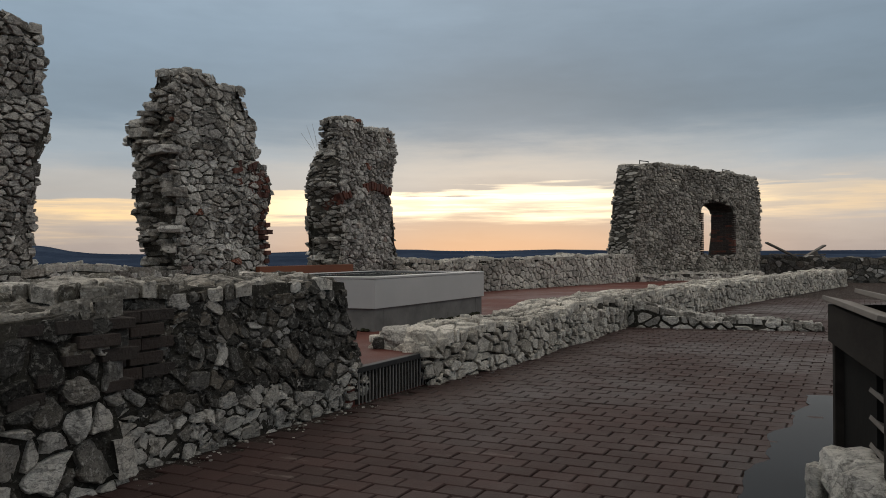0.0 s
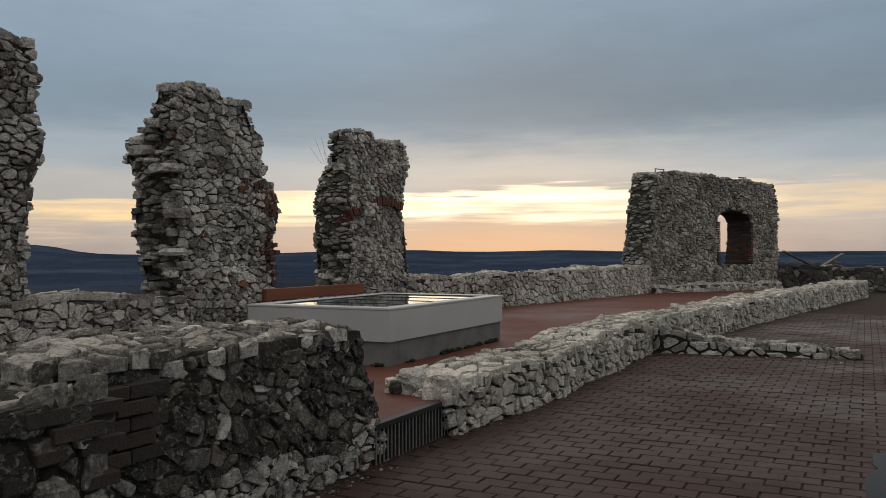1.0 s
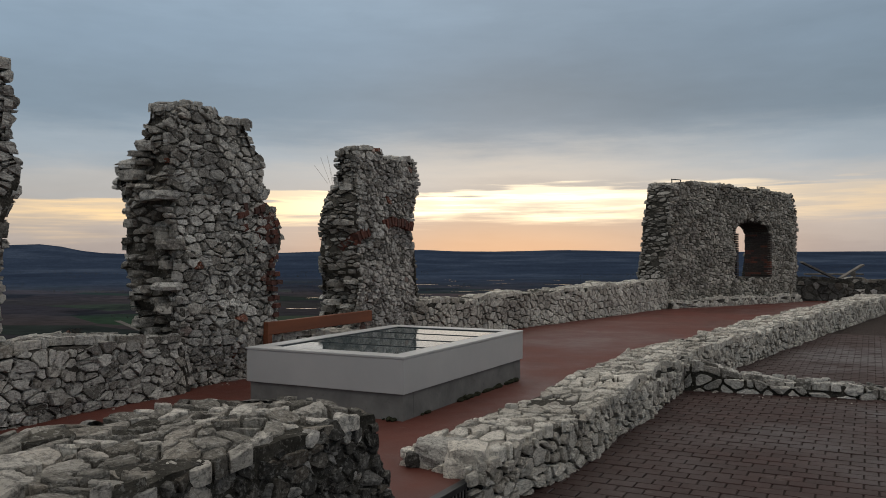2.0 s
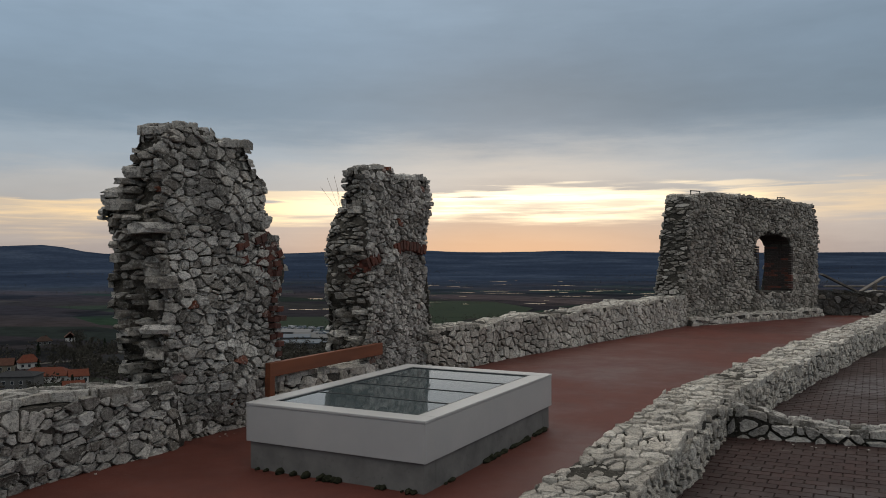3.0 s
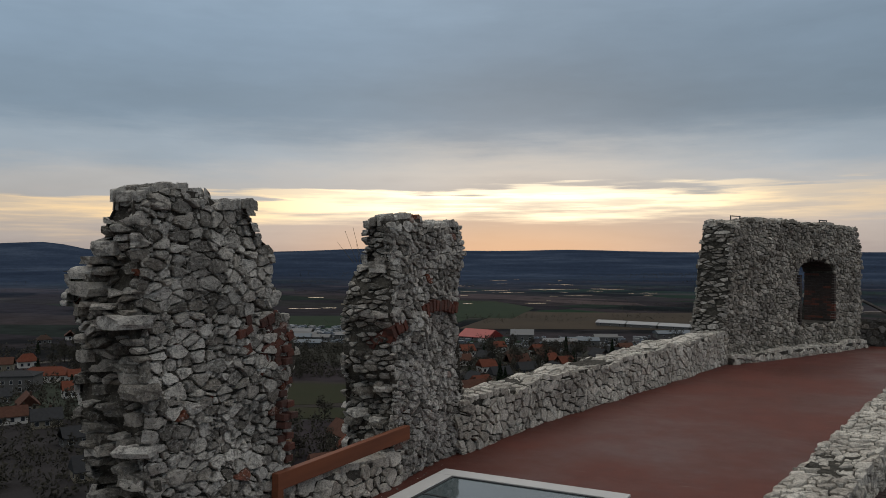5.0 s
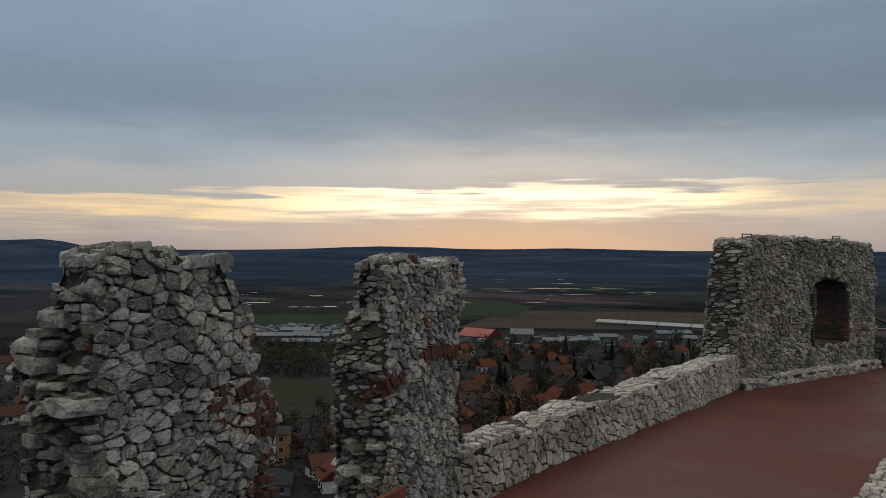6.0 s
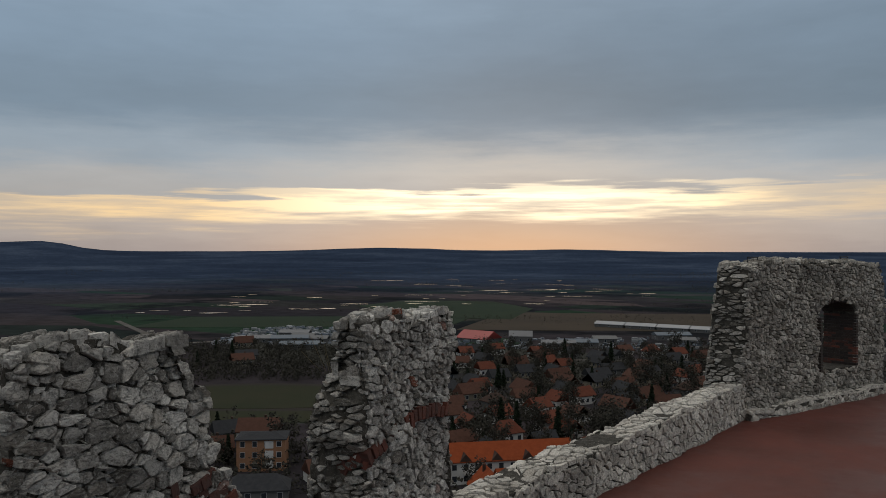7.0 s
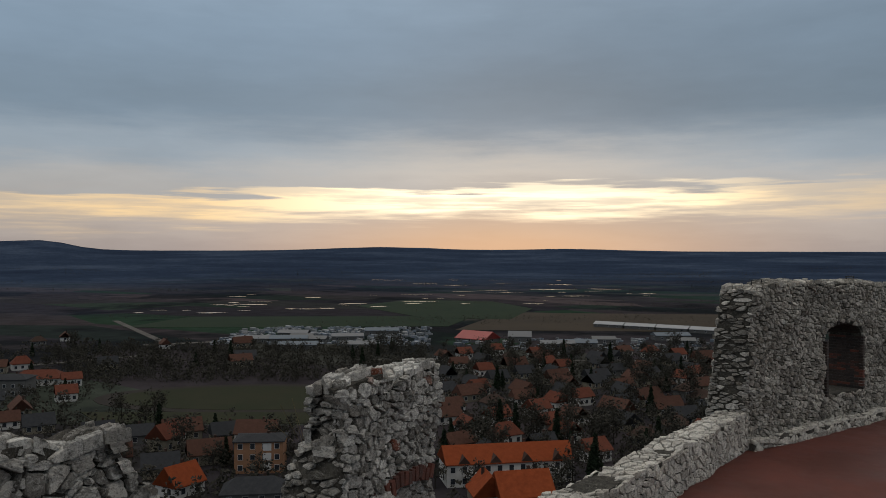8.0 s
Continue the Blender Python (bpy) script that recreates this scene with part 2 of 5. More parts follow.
def plain(name, c1, c2, scale, rough, metal=0.0, bump=0.003, wear=None, stretch=None):
    m = Mat(name, rough, metal, 0.1 if rough > 0.8 else 0.5)
    v = m.stretch(m.pos, stretch) if stretch else None
    n = m.noise(scale, 6, 0.6, v)
    c = m.mix(m.ramp(n, (0.32, 0.0), (0.68, 1.0)), c1, c2)
    if wear:
        c = m.mix(m.math("MULTIPLY", m.ramp(m.noise(scale * 3.3, 6, 0.7), (0.6, 0.0), (0.72, 1.0)), 0.6), c, wear)
    return m.done(c, None, m.noise(scale * 5, 5, 0.6, v), bump, 0.5)


WHITE = plain("white_coated_sheet", (0.355, 0.36, 0.36), (0.41, 0.41, 0.405), 1.4, 0.42, 0.0, 0.0005)
CONCRETE = plain("grey_rendered_plinth", (0.12, 0.12, 0.115), (0.19, 0.186, 0.178), 3.0, 0.85, 0.0, 0.004, (0.07, 0.07, 0.06))
MOSS = plain("black_moss", (0.014, 0.016, 0.010), (0.035, 0.036, 0.022), 20.0, 1.0, 0.0, 0.02)
DARKMETAL = plain("dark_glazing_bar", (0.02, 0.023, 0.026), (0.035, 0.038, 0.04), 8.0, 0.4, 0.6)
GRATE = plain("galvanised_steel", (0.22, 0.215, 0.21), (0.33, 0.32, 0.31), 12.0, 0.5, 0.7, 0.001, (0.16, 0.09, 0.055))
# near-black colour standing in for the shade behind the grating bars
GRATEDARK = plain("cavity_shade", (0.012, 0.011, 0.010), (0.02, 0.018, 0.016), 6.0, 0.9)
RUST = plain("rust_brown_beam", (0.20, 0.062, 0.024), (0.12, 0.038, 0.017), 5.0, 0.7, 0.0, 0.004, (0.09, 0.03, 0.015), (1, 0.12, 1))
OLDWOOD = plain("weathered_timber", (0.075, 0.066, 0.058), (0.14, 0.125, 0.11), 6.0, 0.75, 0.0, 0.004, (0.04, 0.036, 0.032), (1, 0.15, 1))
TIMBER = plain("dark_stained_timber", (0.014, 0.012, 0.011), (0.028, 0.025, 0.022), 8.0, 0.85, 0.0, 0.004, None, (1, 0.12, 1))
# near-black colour that paints the unlit inside of the timber cover
COVERDARK = plain("interior_shade", (0.006, 0.006, 0.006), (0.010, 0.010, 0.009), 5.0, 0.9)
# dark colour standing in for the unlit depth below the roof light
SHAFTDARK = plain("shaft_shade", (0.05, 0.055, 0.06), (0.09, 0.095, 0.10), 2.0, 0.9)
DRYGRASS = plain("dry_grass", (0.14, 0.11, 0.06), (0.22, 0.18, 0.10), 20.0, 0.9)

g = Mat("skylight_glass", 0.02)
g.b.inputs["Transmission Weight"].default_value = 0.35
g.b.inputs["IOR"].default_value = 1.5
g.b.inputs["Specular IOR Level"].default_value = 0.38
GLASS = g.done((0.10, 0.13, 0.14), g.ramp(g.noise(2.0, 5), (0.3, 0.02), (0.7, 0.07)))
w = Mat("still_water", 0.02)
w.b.inputs["Specular IOR Level"].default_value = 0.08
w.b.inputs["IOR"].default_value = 1.2
WATER = w.done((0.012, 0.012, 0.013), 0.03, w.noise(3.0, 3), 0.002, 0.15)

# ---- building helpers ----


def finish(name, bm, material, parent=None, smooth=False):
    me = bpy.data.meshes.new(name)
    bm.to_mesh(me)
    bm.free()
    me.materials.append(material)
    if smooth:
        me.shade_smooth()
    ob = new(name, me)
    ob.parent = parent
    return ob


def part(name, bm, material, parent, label="", smooth=False):
    ob = finish(name, bm, material, parent, smooth)
    return tagged(ob, label) if label else ob


def raw(name, verts, faces, material, parent=None):
    me = bpy.data.meshes.new(name)
    me.from_pydata(verts, [], faces)
    me.materials.append(material)
    ob = new(name, me)
    ob.parent = parent
    return ob


def box(bm, x0, x1, y0, y1, z0, z1, bevel=0.0, m=None):
    r = bmesh.ops.create_cube(bm, size=1.0)
    vs = r["verts"]
    bmesh.ops.scale(bm, vec=(x1 - x0, y1 - y0, z1 - z0), verts=vs)
    bmesh.ops.translate(bm, vec=((x0 + x1) / 2, (y0 + y1) / 2, (z0 + z1) / 2), verts=vs)
    if bevel:
        es = list({e for v in vs for e in v.link_edges})
        r = bmesh.ops.bevel(bm, geom=es, offset=bevel, segments=2, affect="EDGES", profile=0.6)
        vs = list({v for f in r["faces"] for v in f.verts} | {v for v in vs if v.is_valid})
    if m is not None:
        bmesh.ops.transform(bm, matrix=m, verts=vs)
    return vs


def boxed(x0, x1, y0, y1, z0, z1, bevel=0.0, m=None):
    bm = bmesh.new()
    box(bm, x0, x1, y0, y1, z0, z1, bevel, m)
    return bm


def beam_matrix(a, b):
    """Local x runs from a to b."""
    a, b = Vector(a), Vector(b)
    return Matrix.Translation((a + b) / 2) @ (b - a).to_track_quat("X", "Z").to_matrix().to_4x4(), (b - a).length


def empty(name, at=(0, 0, 0)):
    ob = new(name)
    ob.location = at
    return ob


def lerp(rows, x):
    """Piecewise linear through (x, value) rows."""
    if x <= rows[0][0]:
        return rows[0][1]
    for (a, p), (b, q) in zip(rows, rows[1:]):
        if x <= b:
            return p + (q - p) * (x - a) / (b - a)
    return rows[-1][1]


def const(v):
    return [(0.0, v)]


# ---- rubble masonry ----


def cells(u0, u1, v0, v1, su, sv, rng, drop=0.17, jitter=0.48, joint=0.014, inside=None):
    """Irregular stone outlines (lists of (u, v)) that fill a rectangle: long cells of very uneven size, in rough courses."""
    k = su / sv
    a0, a1 = u0 / k, u1 / k                     # squeezed, so that the cells come out long
    nu, nv = max(1, int(round((a1 - a0) / sv))), max(1, int(round((v1 - v0) / sv)))
    du, dv = (a1 - a0) / nu, (v1 - v0) / nv
    site = {}
    for j in range(-2, nv + 2):
        for i in range(-2, nu + 2):
            if rng.random() < drop:
                continue
            site[i, j] = (a0 + (i + 0.5 + (0.5 if j % 2 else 0.0) + rng.uniform(-jitter, jitter)) * du,
                          v0 + (j + 0.5 + rng.uniform(-jitter, jitter)) * dv, (0.92 * rng.random() ** 1.6 * sv) ** 2)
    for (i, j), (cu, cv, cw) in site.items():
        if not (a0 - 0.3 * du < cu < a1 + 0.3 * du and v0 - 0.3 * dv < cv < v1 + 0.25 * dv):
            continue
        if inside and not inside(cu * k, cv):
            continue
        gap = joint * rng.uniform(0.4, 2.0)
        poly = [(cu - 1.3 * du, cv - 1.1 * dv), (cu + 1.3 * du, cv - 1.1 * dv), (cu + 1.3 * du, cv + 1.1 * dv), (cu - 1.3 * du, cv + 1.1 * dv)]
        for b in range(j - 2, j + 3):
            for a in range(i - 3, i + 4):
                if (a, b) == (i, j) or (a, b) not in site:
                    continue
                pu, pv, pw = site[a, b]
                nx, ny = pu - cu, pv - cv
                d = math.hypot(nx, ny)
                if d < 1e-6:
                    continue
                nx, ny = nx / d, ny / d
                lim = (d * d + cw - pw) / (2 * d) - gap / 2
                out_ = []
                for q_ in range(len(poly)):
                    p, q = poly[q_], poly[(q_ + 1) % len(poly)]
                    dp, dq = (p[0] - cu) * nx + (p[1] - cv) * ny - lim, (q[0] - cu) * nx + (q[1] - cv) * ny - lim
                    if dp <= 0:
                        out_.append(p)
                    if (dp < 0) != (dq < 0):
                        f = dp / (dp - dq)
                        out_.append((p[0] + (q[0] - p[0]) * f, p[1] + (q[1] - p[1]) * f))
                poly = out_
                if len(poly) < 3:
                    break
            if len(poly) < 3:
                break
        if len(poly) < 3:
            continue
        area = sum(p[0] * q[1] - p[1] * q[0] for p, q in zip(poly, poly[1:] + poly[:1])) / 2
        if area > 0.07 * sv * sv:
            yield cu * k, cv, [(u * k, v) for u, v in poly]


def stone_mesh(surface, cu, cv, poly, rng, proud, rough, plain_cut):
    """One stone on a surface(u, v, w): an outline with knocked-off corners, sunk in the mortar, with a broken, tilted face."""
    gu, gv = sum(p[0] for p in poly) / len(poly), sum(p[1] for p in poly) / len(poly)
    if not plain_cut:
        cut = []
        for k in range(len(poly)):
            p, o, q = poly[k], poly[k - 1], poly[(k + 1) % len(poly)]
            c1, c2 = rng.uniform(0.05, 0.30), rng.uniform(0.05, 0.30)
            cut.append((p[0] + (o[0] - p[0]) * c1, p[1] + (o[1] - p[1]) * c1))
            cut.append((p[0] + (q[0] - p[0]) * c2, p[1] + (q[1] - p[1]) * c2))
        size = math.sqrt(abs(sum(a[0] * b[1] - a[1] * b[0] for a, b in zip(poly, poly[1:] + poly[:1])) / 2))
        poly = []
        for a, b in zip(cut, cut[1:] + cut[:1]):
            poly.append(a)
            if math.hypot(b[0] - a[0], b[1] - a[1]) > 0.35 * size:
                f = rng.uniform(0.35, 0.65)
                k = rng.uniform(-0.20, 0.10)
                mu, mv = a[0] + (b[0] - a[0]) * f, a[1] + (b[1] - a[1]) * f
                poly.append((mu + (mu - gu) * k, mv + (mv - gv) * k))
    n = len(poly)
    h = proud * rng.uniform(0.3, 1.3)
    tu, tv = rng.uniform(-rough, rough) * 0.55, rng.uniform(-rough, rough) * 0.55 - 0.05
    rings = ((1.0, -0.06, 0.0), (rng.uniform(0.97, 1.0), h * 0.75, 0.8), (rng.uniform(0.85, 0.95), h, 1.0))
    verts, faces = [], []
    for s, w, k in rings:
        for u, v in poly:
            uu, vv = gu + (u - gu) * s, gv + (v - gv) * s
            ww = w + k * (tu * (uu - gu) + tv * (vv - gv) + rng.uniform(-0.22, 0.22) * h)
            verts.append(surface(uu, vv, ww))
    wide, tall = max(p[0] for p in poly) - gu, max(p[1] for p in poly) - gv
    verts.append(surface(gu + rng.uniform(-0.5, 0.5) * wide, gv + rng.uniform(-0.4, 0.5) * tall, h * rng.uniform(0.9, 1.3)))
    for r in (0, 1):
        for k in range(n):
            a, b = r * n + k, r * n + (k + 1) % n
            faces.append((a, b, b + n, a + n))
    for k in range(n):
        faces.append((2 * n + k, 2 * n + (k + 1) % n, 3 * n))
    return verts, faces


class Path:
    """A wall's front line in plan, from point to point; the front looks to the right of the way along it."""

    def __init__(self, *pts):
        self.p = [Vector(q) for q in pts]
        self.s = [0.0]
        for a, b in zip(self.p, self.p[1:]):
            self.s.append(self.s[-1] + (b - a).length)
        self.length = self.s[-1]

    def at(self, u):
        k = 0
        while k < len(self.p) - 2 and u > self.s[k + 1]:
            k += 1
        d = (self.p[k + 1] - self.p[k]).normalized()
        here = self.p[k] + d * (u - self.s[k])

        def way(i):
            return (self.p[i + 1] - self.p[i]).normalized()
        f = (u - self.s[k]) / (self.s[k + 1] - self.s[k])
        if f < 0.5 and k > 0:
            d = (way(k - 1) * (0.5 - f) + d * (0.5 + f)).normalized()
        elif f > 0.5 and k < len(self.p) - 2:
            d = (d * (1.5 - f) + way(k + 1) * (f - 0.5)).normalized()
        return here, d, Vector((d.y, -d.x))


def rubble_wall(name, path, z0, top, left, right, thick, material, mortar, stone=(0.19, 0.14), proud=0.035, seed=1, parts=300,
                ragged=0.4, faces=("front", "left", "right", "back", "top"), hole=None, label="", category="", kind="", group="",
                joint=0.016, end_material=None, near=None, plain_cut=False, end_stone=None, slab=1.6, dent=0.03, mortar_skin=0.0, grain=0.12, low=None, end_mortar=None, end_drop=0.2, rough_core=0.022, end_skip=0.0, top_material=None, chink=0.0):
    """A wall of rubble. top: (u, z) rows; left, right: (z, u) rows of its two ends; thick: (z, metres) rows."""
    rng = random.Random(seed)

    swell = 0.0 if hole else 2.6

    def skin(u, z):
        return dent * noise.noise((u * 1.3 + seed * 7.1, z * 1.3, seed * 0.37)) * 2

    def front(u, z, w):
        p, d, n = path.at(u)
        q = p + n * (w + skin(u, z))
        return (q.x, q.y, z)

    def back(u, z, w):
        p, d, n = path.at(u)
        q = p - n * (lerp(thick, z) + w + skin(u + 31, z))
        return (q.x, q.y, z)

    def left_end(dd, z, w):
        u = lerp(left, z)
        p, d, n = path.at(u)
        q = p - n * dd - d * (w + swell * skin(dd + 57, z))
        return (q.x, q.y, z)

    def right_end(dd, z, w):
        u = lerp(right, z)
        p, d, n = path.at(u)
        q = p - n * dd + d * (w + swell * skin(dd + 83, z))
        return (q.x, q.y, z)

    def head(u, dd, w):
        z = lerp(top, u)
        p, d, n = path.at(u)
        q = p - n * dd
        return (q.x, q.y, z + w + skin(u, dd + 19))

    umin, umax = min(v for _, v in left), max(v for _, v in right)
    zmax = max(v for _, v in top)
    # the mortar core
    nu, nz = max(3, int((umax - umin) / grain)), max(3, int((zmax - z0) / grain))
    tmax = max(v for _, v in thick)
    nt = max(2, int(tmax / (grain * 1.2)))
    verts, fcs, rows = [], [], []
    sink = 0.012 - mortar_skin
    for j in range(nz + 1):
        ring = []
        zj = z0 + (zmax - z0) * j / nz

        def add(kind_, f):
            ul, ur = lerp(left, zj), lerp(right, zj)
            if kind_ in ("front", "back"):
                u = ul + (ur - ul) * f
                zz = min(zj, lerp(top, u) - 0.01)
                v = front(u, zz, -sink) if kind_ == "front" else back(u, zz, -sink)
            else:
                u = ul if kind_ == "left" else ur
                zz = min(zj, lerp(top, u) - 0.01)
                dd = f * lerp(thick, zj)
                v = left_end(dd, zz, -sink) if kind_ == "left" else right_end(dd, zz, -sink)
            v = Vector(v) + Vector(noise.noise_vector((v[0] * 6, v[1] * 6, v[2] * 6))) * rough_core
            ring.append(len(verts))
            verts.append(v)
        for i in range(nu):
            add("front", i / nu)
        for i in range(nt):
            add("right", i / nt)
        for i in range(nu):
            add("back", 1 - i / nu)
        for i in range(nt):
            add("left", 1 - i / nt)
        rows.append(ring)
    if hole is None:
        n = len(rows[0])
        for a, b in zip(rows, rows[1:]):
            for k in range(n):
                fcs.append((a[k], a[(k + 1) % n], b[(k + 1) % n], b[k]))
        # lid
        last = rows[-1]
        f_row = last[:nu] + [last[nu]]
        b_row = [last[nu + nt + nu]] + list(reversed(last[nu + nt:nu + nt + nu]))
        prev = f_row
        for k in range(1, nt + 1):
            if k == nt:
                cur = b_row
            else:
                cur = []
                for i, (a, b) in enumerate(zip(f_row, b_row)):
                    if i == 0:
                        cur.append(last[2 * nu + nt + nt - k])
                        continue
                    if i == nu:
                        cur.append(last[nu + k])
                        continue
                    v = verts[a].lerp(verts[b], k / nt)
                    cur.append(len(verts))
                    verts.append(v + Vector((0, 0, 0.02 * noise.noise((v.x * 5, v.y * 5, 3.0)))))
            for i in range(nu):
                fcs.append((prev[i], prev[i + 1], cur[i + 1], cur[i]))
            prev = cur
        wall = raw(name, verts, fcs, mortar)
        if end_mortar:
            wall.data.materials.append(end_mortar)
            wall.data.polygons.foreach_set("material_index", [1 if k < nz * n and (k % n >= 2 * nu + nt or nu <= k % n < nu + nt) else 0 for k in range(len(fcs))])
    else:
        wall = hole(name, front, back, left, right, z0, top, thick, mortar)
    tagged(wall, label, category, group, kind)

    made = []
    su, sv = stone
    eu, ev = end_stone or stone
    opening = hole.inside if hole else None

    def emit(surface, gen, mat, pr, rg, bound, skip=0.0):
        for cu, cv, poly in gen:
            if skip and rng.random() < skip:
                continue
            lo, hi, vlo, vhi = bound(cu, cv)
            over = rng.uniform(0.0, 0.035)
            poly = [(min(max(u, lo - over), hi + over), min(max(v, vlo), vhi + over)) for u, v in poly]
            if max(q[0] for q in poly) - min(q[0] for q in poly) < 0.025 or max(q[1] for q in poly) - min(q[1] for q in poly) < 0.02:
                continue
            v, f = stone_mesh(surface, cu, cv, poly, rng, pr, rg, plain_cut)
            made.append((Vector(v[-1]), v, f, low[1] if low and v[-1][2] < low[0] + 0.06 * math.sin(cu * 5) else mat))

    if "front" in faces:
        emit(front, cells(umin, umax, z0, zmax, su, sv, rng, joint=joint,
             inside=lambda u, z: lerp(left, z) - 0.02 < u < lerp(right, z) + 0.02 and z < lerp(top, u) - 0.03 and not (opening and opening(u, z))), material, proud, ragged, lambda u, z: (lerp(left, z), lerp(right, z), z0 - 1, lerp(top, u)))
    if "back" in faces:
        emit(lambda u, z, w: back(-u, z, w), cells(-umax, -umin, z0, zmax, su * 1.25, sv * 1.25, rng, joint=joint,
             inside=lambda u, z: lerp(left, z) < -u < lerp(right, z) and z < lerp(top, -u) - 0.03 and not (opening and opening(-u, z))), material, proud, ragged, lambda u, z: (-lerp(right, z), -lerp(left, z), z0 - 1, lerp(top, -u)))
    em = end_material or material
    if "left" in faces:
        emit(lambda u, z, w: left_end(-u, z, w), cells(-tmax, 0, z0, zmax, eu, ev, rng, joint=joint, drop=end_drop,
             inside=lambda u, z: -u < lerp(thick, z) + 0.03 and z < lerp(top, lerp(left, z)) - 0.02), em, proud * 1.5, ragged * 0.6, lambda u, z: (-lerp(thick, z), 0.0, z0 - 1, lerp(top, lerp(left, z))), end_skip)
    if "right" in faces:
        emit(right_end, cells(0, tmax, z0, zmax, eu, ev, rng, joint=joint, drop=end_drop,
             inside=lambda u, z: u < lerp(thick, z) + 0.03 and z < lerp(top, lerp(right, z)) - 0.02), em, proud * 1.5, ragged * 0.6, lambda u, z: (0.0, lerp(thick, z), z0 - 1, lerp(top, lerp(right, z))), end_skip)
    if "top" in faces:
        emit(head, cells(umin, umax, 0, tmax, su * slab, su * slab * 0.8, rng, joint=joint * 0.8, drop=0.08,
             inside=lambda u, dd: lerp(left, lerp(top, u)) - 0.02 < u < lerp(right, lerp(top, u)) + 0.02 and dd < lerp(thick, lerp(top, u)) + 0.02), top_material or material, proud * 1.25, ragged * 0.6, lambda u, dd: (lerp(left, lerp(top, u)), lerp(right, lerp(top, u)), -0.02, lerp(thick, lerp(top, u))))
    big, made = made, []
    if chink:
        # small chips wedged between the larger stones
        emit(front, cells(umin, umax, z0, zmax, 0.062, 0.044, rng, joint=0.008,
             inside=lambda u, z: lerp(left, z) < u < lerp(right, z) and z < lerp(top, u) - 0.05), material, proud * 0.27, ragged, lambda u, z: (lerp(left, z), lerp(right, z), z0 - 1, lerp(top, u)), chink)
    chips, made = made, big
    if near is not None:
        made.sort(key=lambda s: (s[0] - Vector(near)).length)
    else:
        rng.shuffle(made)
    PIECES.append((wall, made + chips, parts))
    return wall


PIECES = []


def lay_pieces():
    """The stones: the nearest ones singly, the others joined."""
    for wall, made, parts in PIECES:
        for c, v, f, mat in made[:parts]:
            ob = raw("stone", [Vector(p) - c for p in v], f, mat, wall)
            ob.location = c
        rest = {}
        for c, v, f, mat in made[parts:]:
            vs, fs = rest.setdefault(mat.name, ([], []))
            k = len(vs)
            vs.extend(v)
            fs.extend(tuple(i + k for i in g_) for g_ in f)
        for key, (vs, fs) in rest.items():
            tagged(raw("stonework", vs, fs, bpy.data.materials[key], wall), kind="stuff")

# ---- land ----
FWD, RGT = Vector((math.cos(AHEAD), math.sin(AHEAD))), Vector((math.sin(AHEAD), -math.cos(AHEAD)))


def out(f, r, z=PLAIN):
    """A place f metres ahead of the castle and r metres to the right of the view's axis."""
    p = FWD * f + RGT * r + Vector((-4.2, 6.3))
    return Vector((p.x, p.y, z))


def land_z(x, y):
    dx, dy = max(-9.6 - x, 0, x - 11), max(-9 - y, 0, y - 39)
    # the rampart steps back along the parapet and the gate wall
    d = math.hypot(dx, dy)
    if y > 16 and d < 30:
        d = max(d, -((x + 9.6) * 0.985 - (y - 15.0) * 0.172), 0.0)
        if y > 29:
            d = max(d, -((x + 7.6) * 0.917 - (y - 28.9) * 0.398))
    z = -0.5 - 54.5 * (1 - math.exp(-d / 32.0))
    r = math.hypot(x, y)
    if r > 2300:
        f = min((r - 2300) / 2500.0, 1.0)
        z += 57.0 * f ** 1.35
        b = math.atan2(x * RGT.x + y * RGT.y, x * FWD.x + y * FWD.y)
        hill = 34 * math.exp(-((b + 0.452) / 0.036) ** 2) + 46 * math.exp(-((b + 0.53) / 0.085) ** 2)
        hill += 22 * math.exp(-((b + 0.07) / 0.10) ** 2) + 14 * math.exp(-((b - 0.15) / 0.08) ** 2) + 4
        hill *= 1 + 0.22 * noise.noise((b * 22, 0.0, 1.0)) + 0.08 * noise.noise((b * 90, 0.0, 2.0))
        z += hill * max(0.0, min(1.0, (r - 3300) / 1300.0)) ** 1.3
    return z


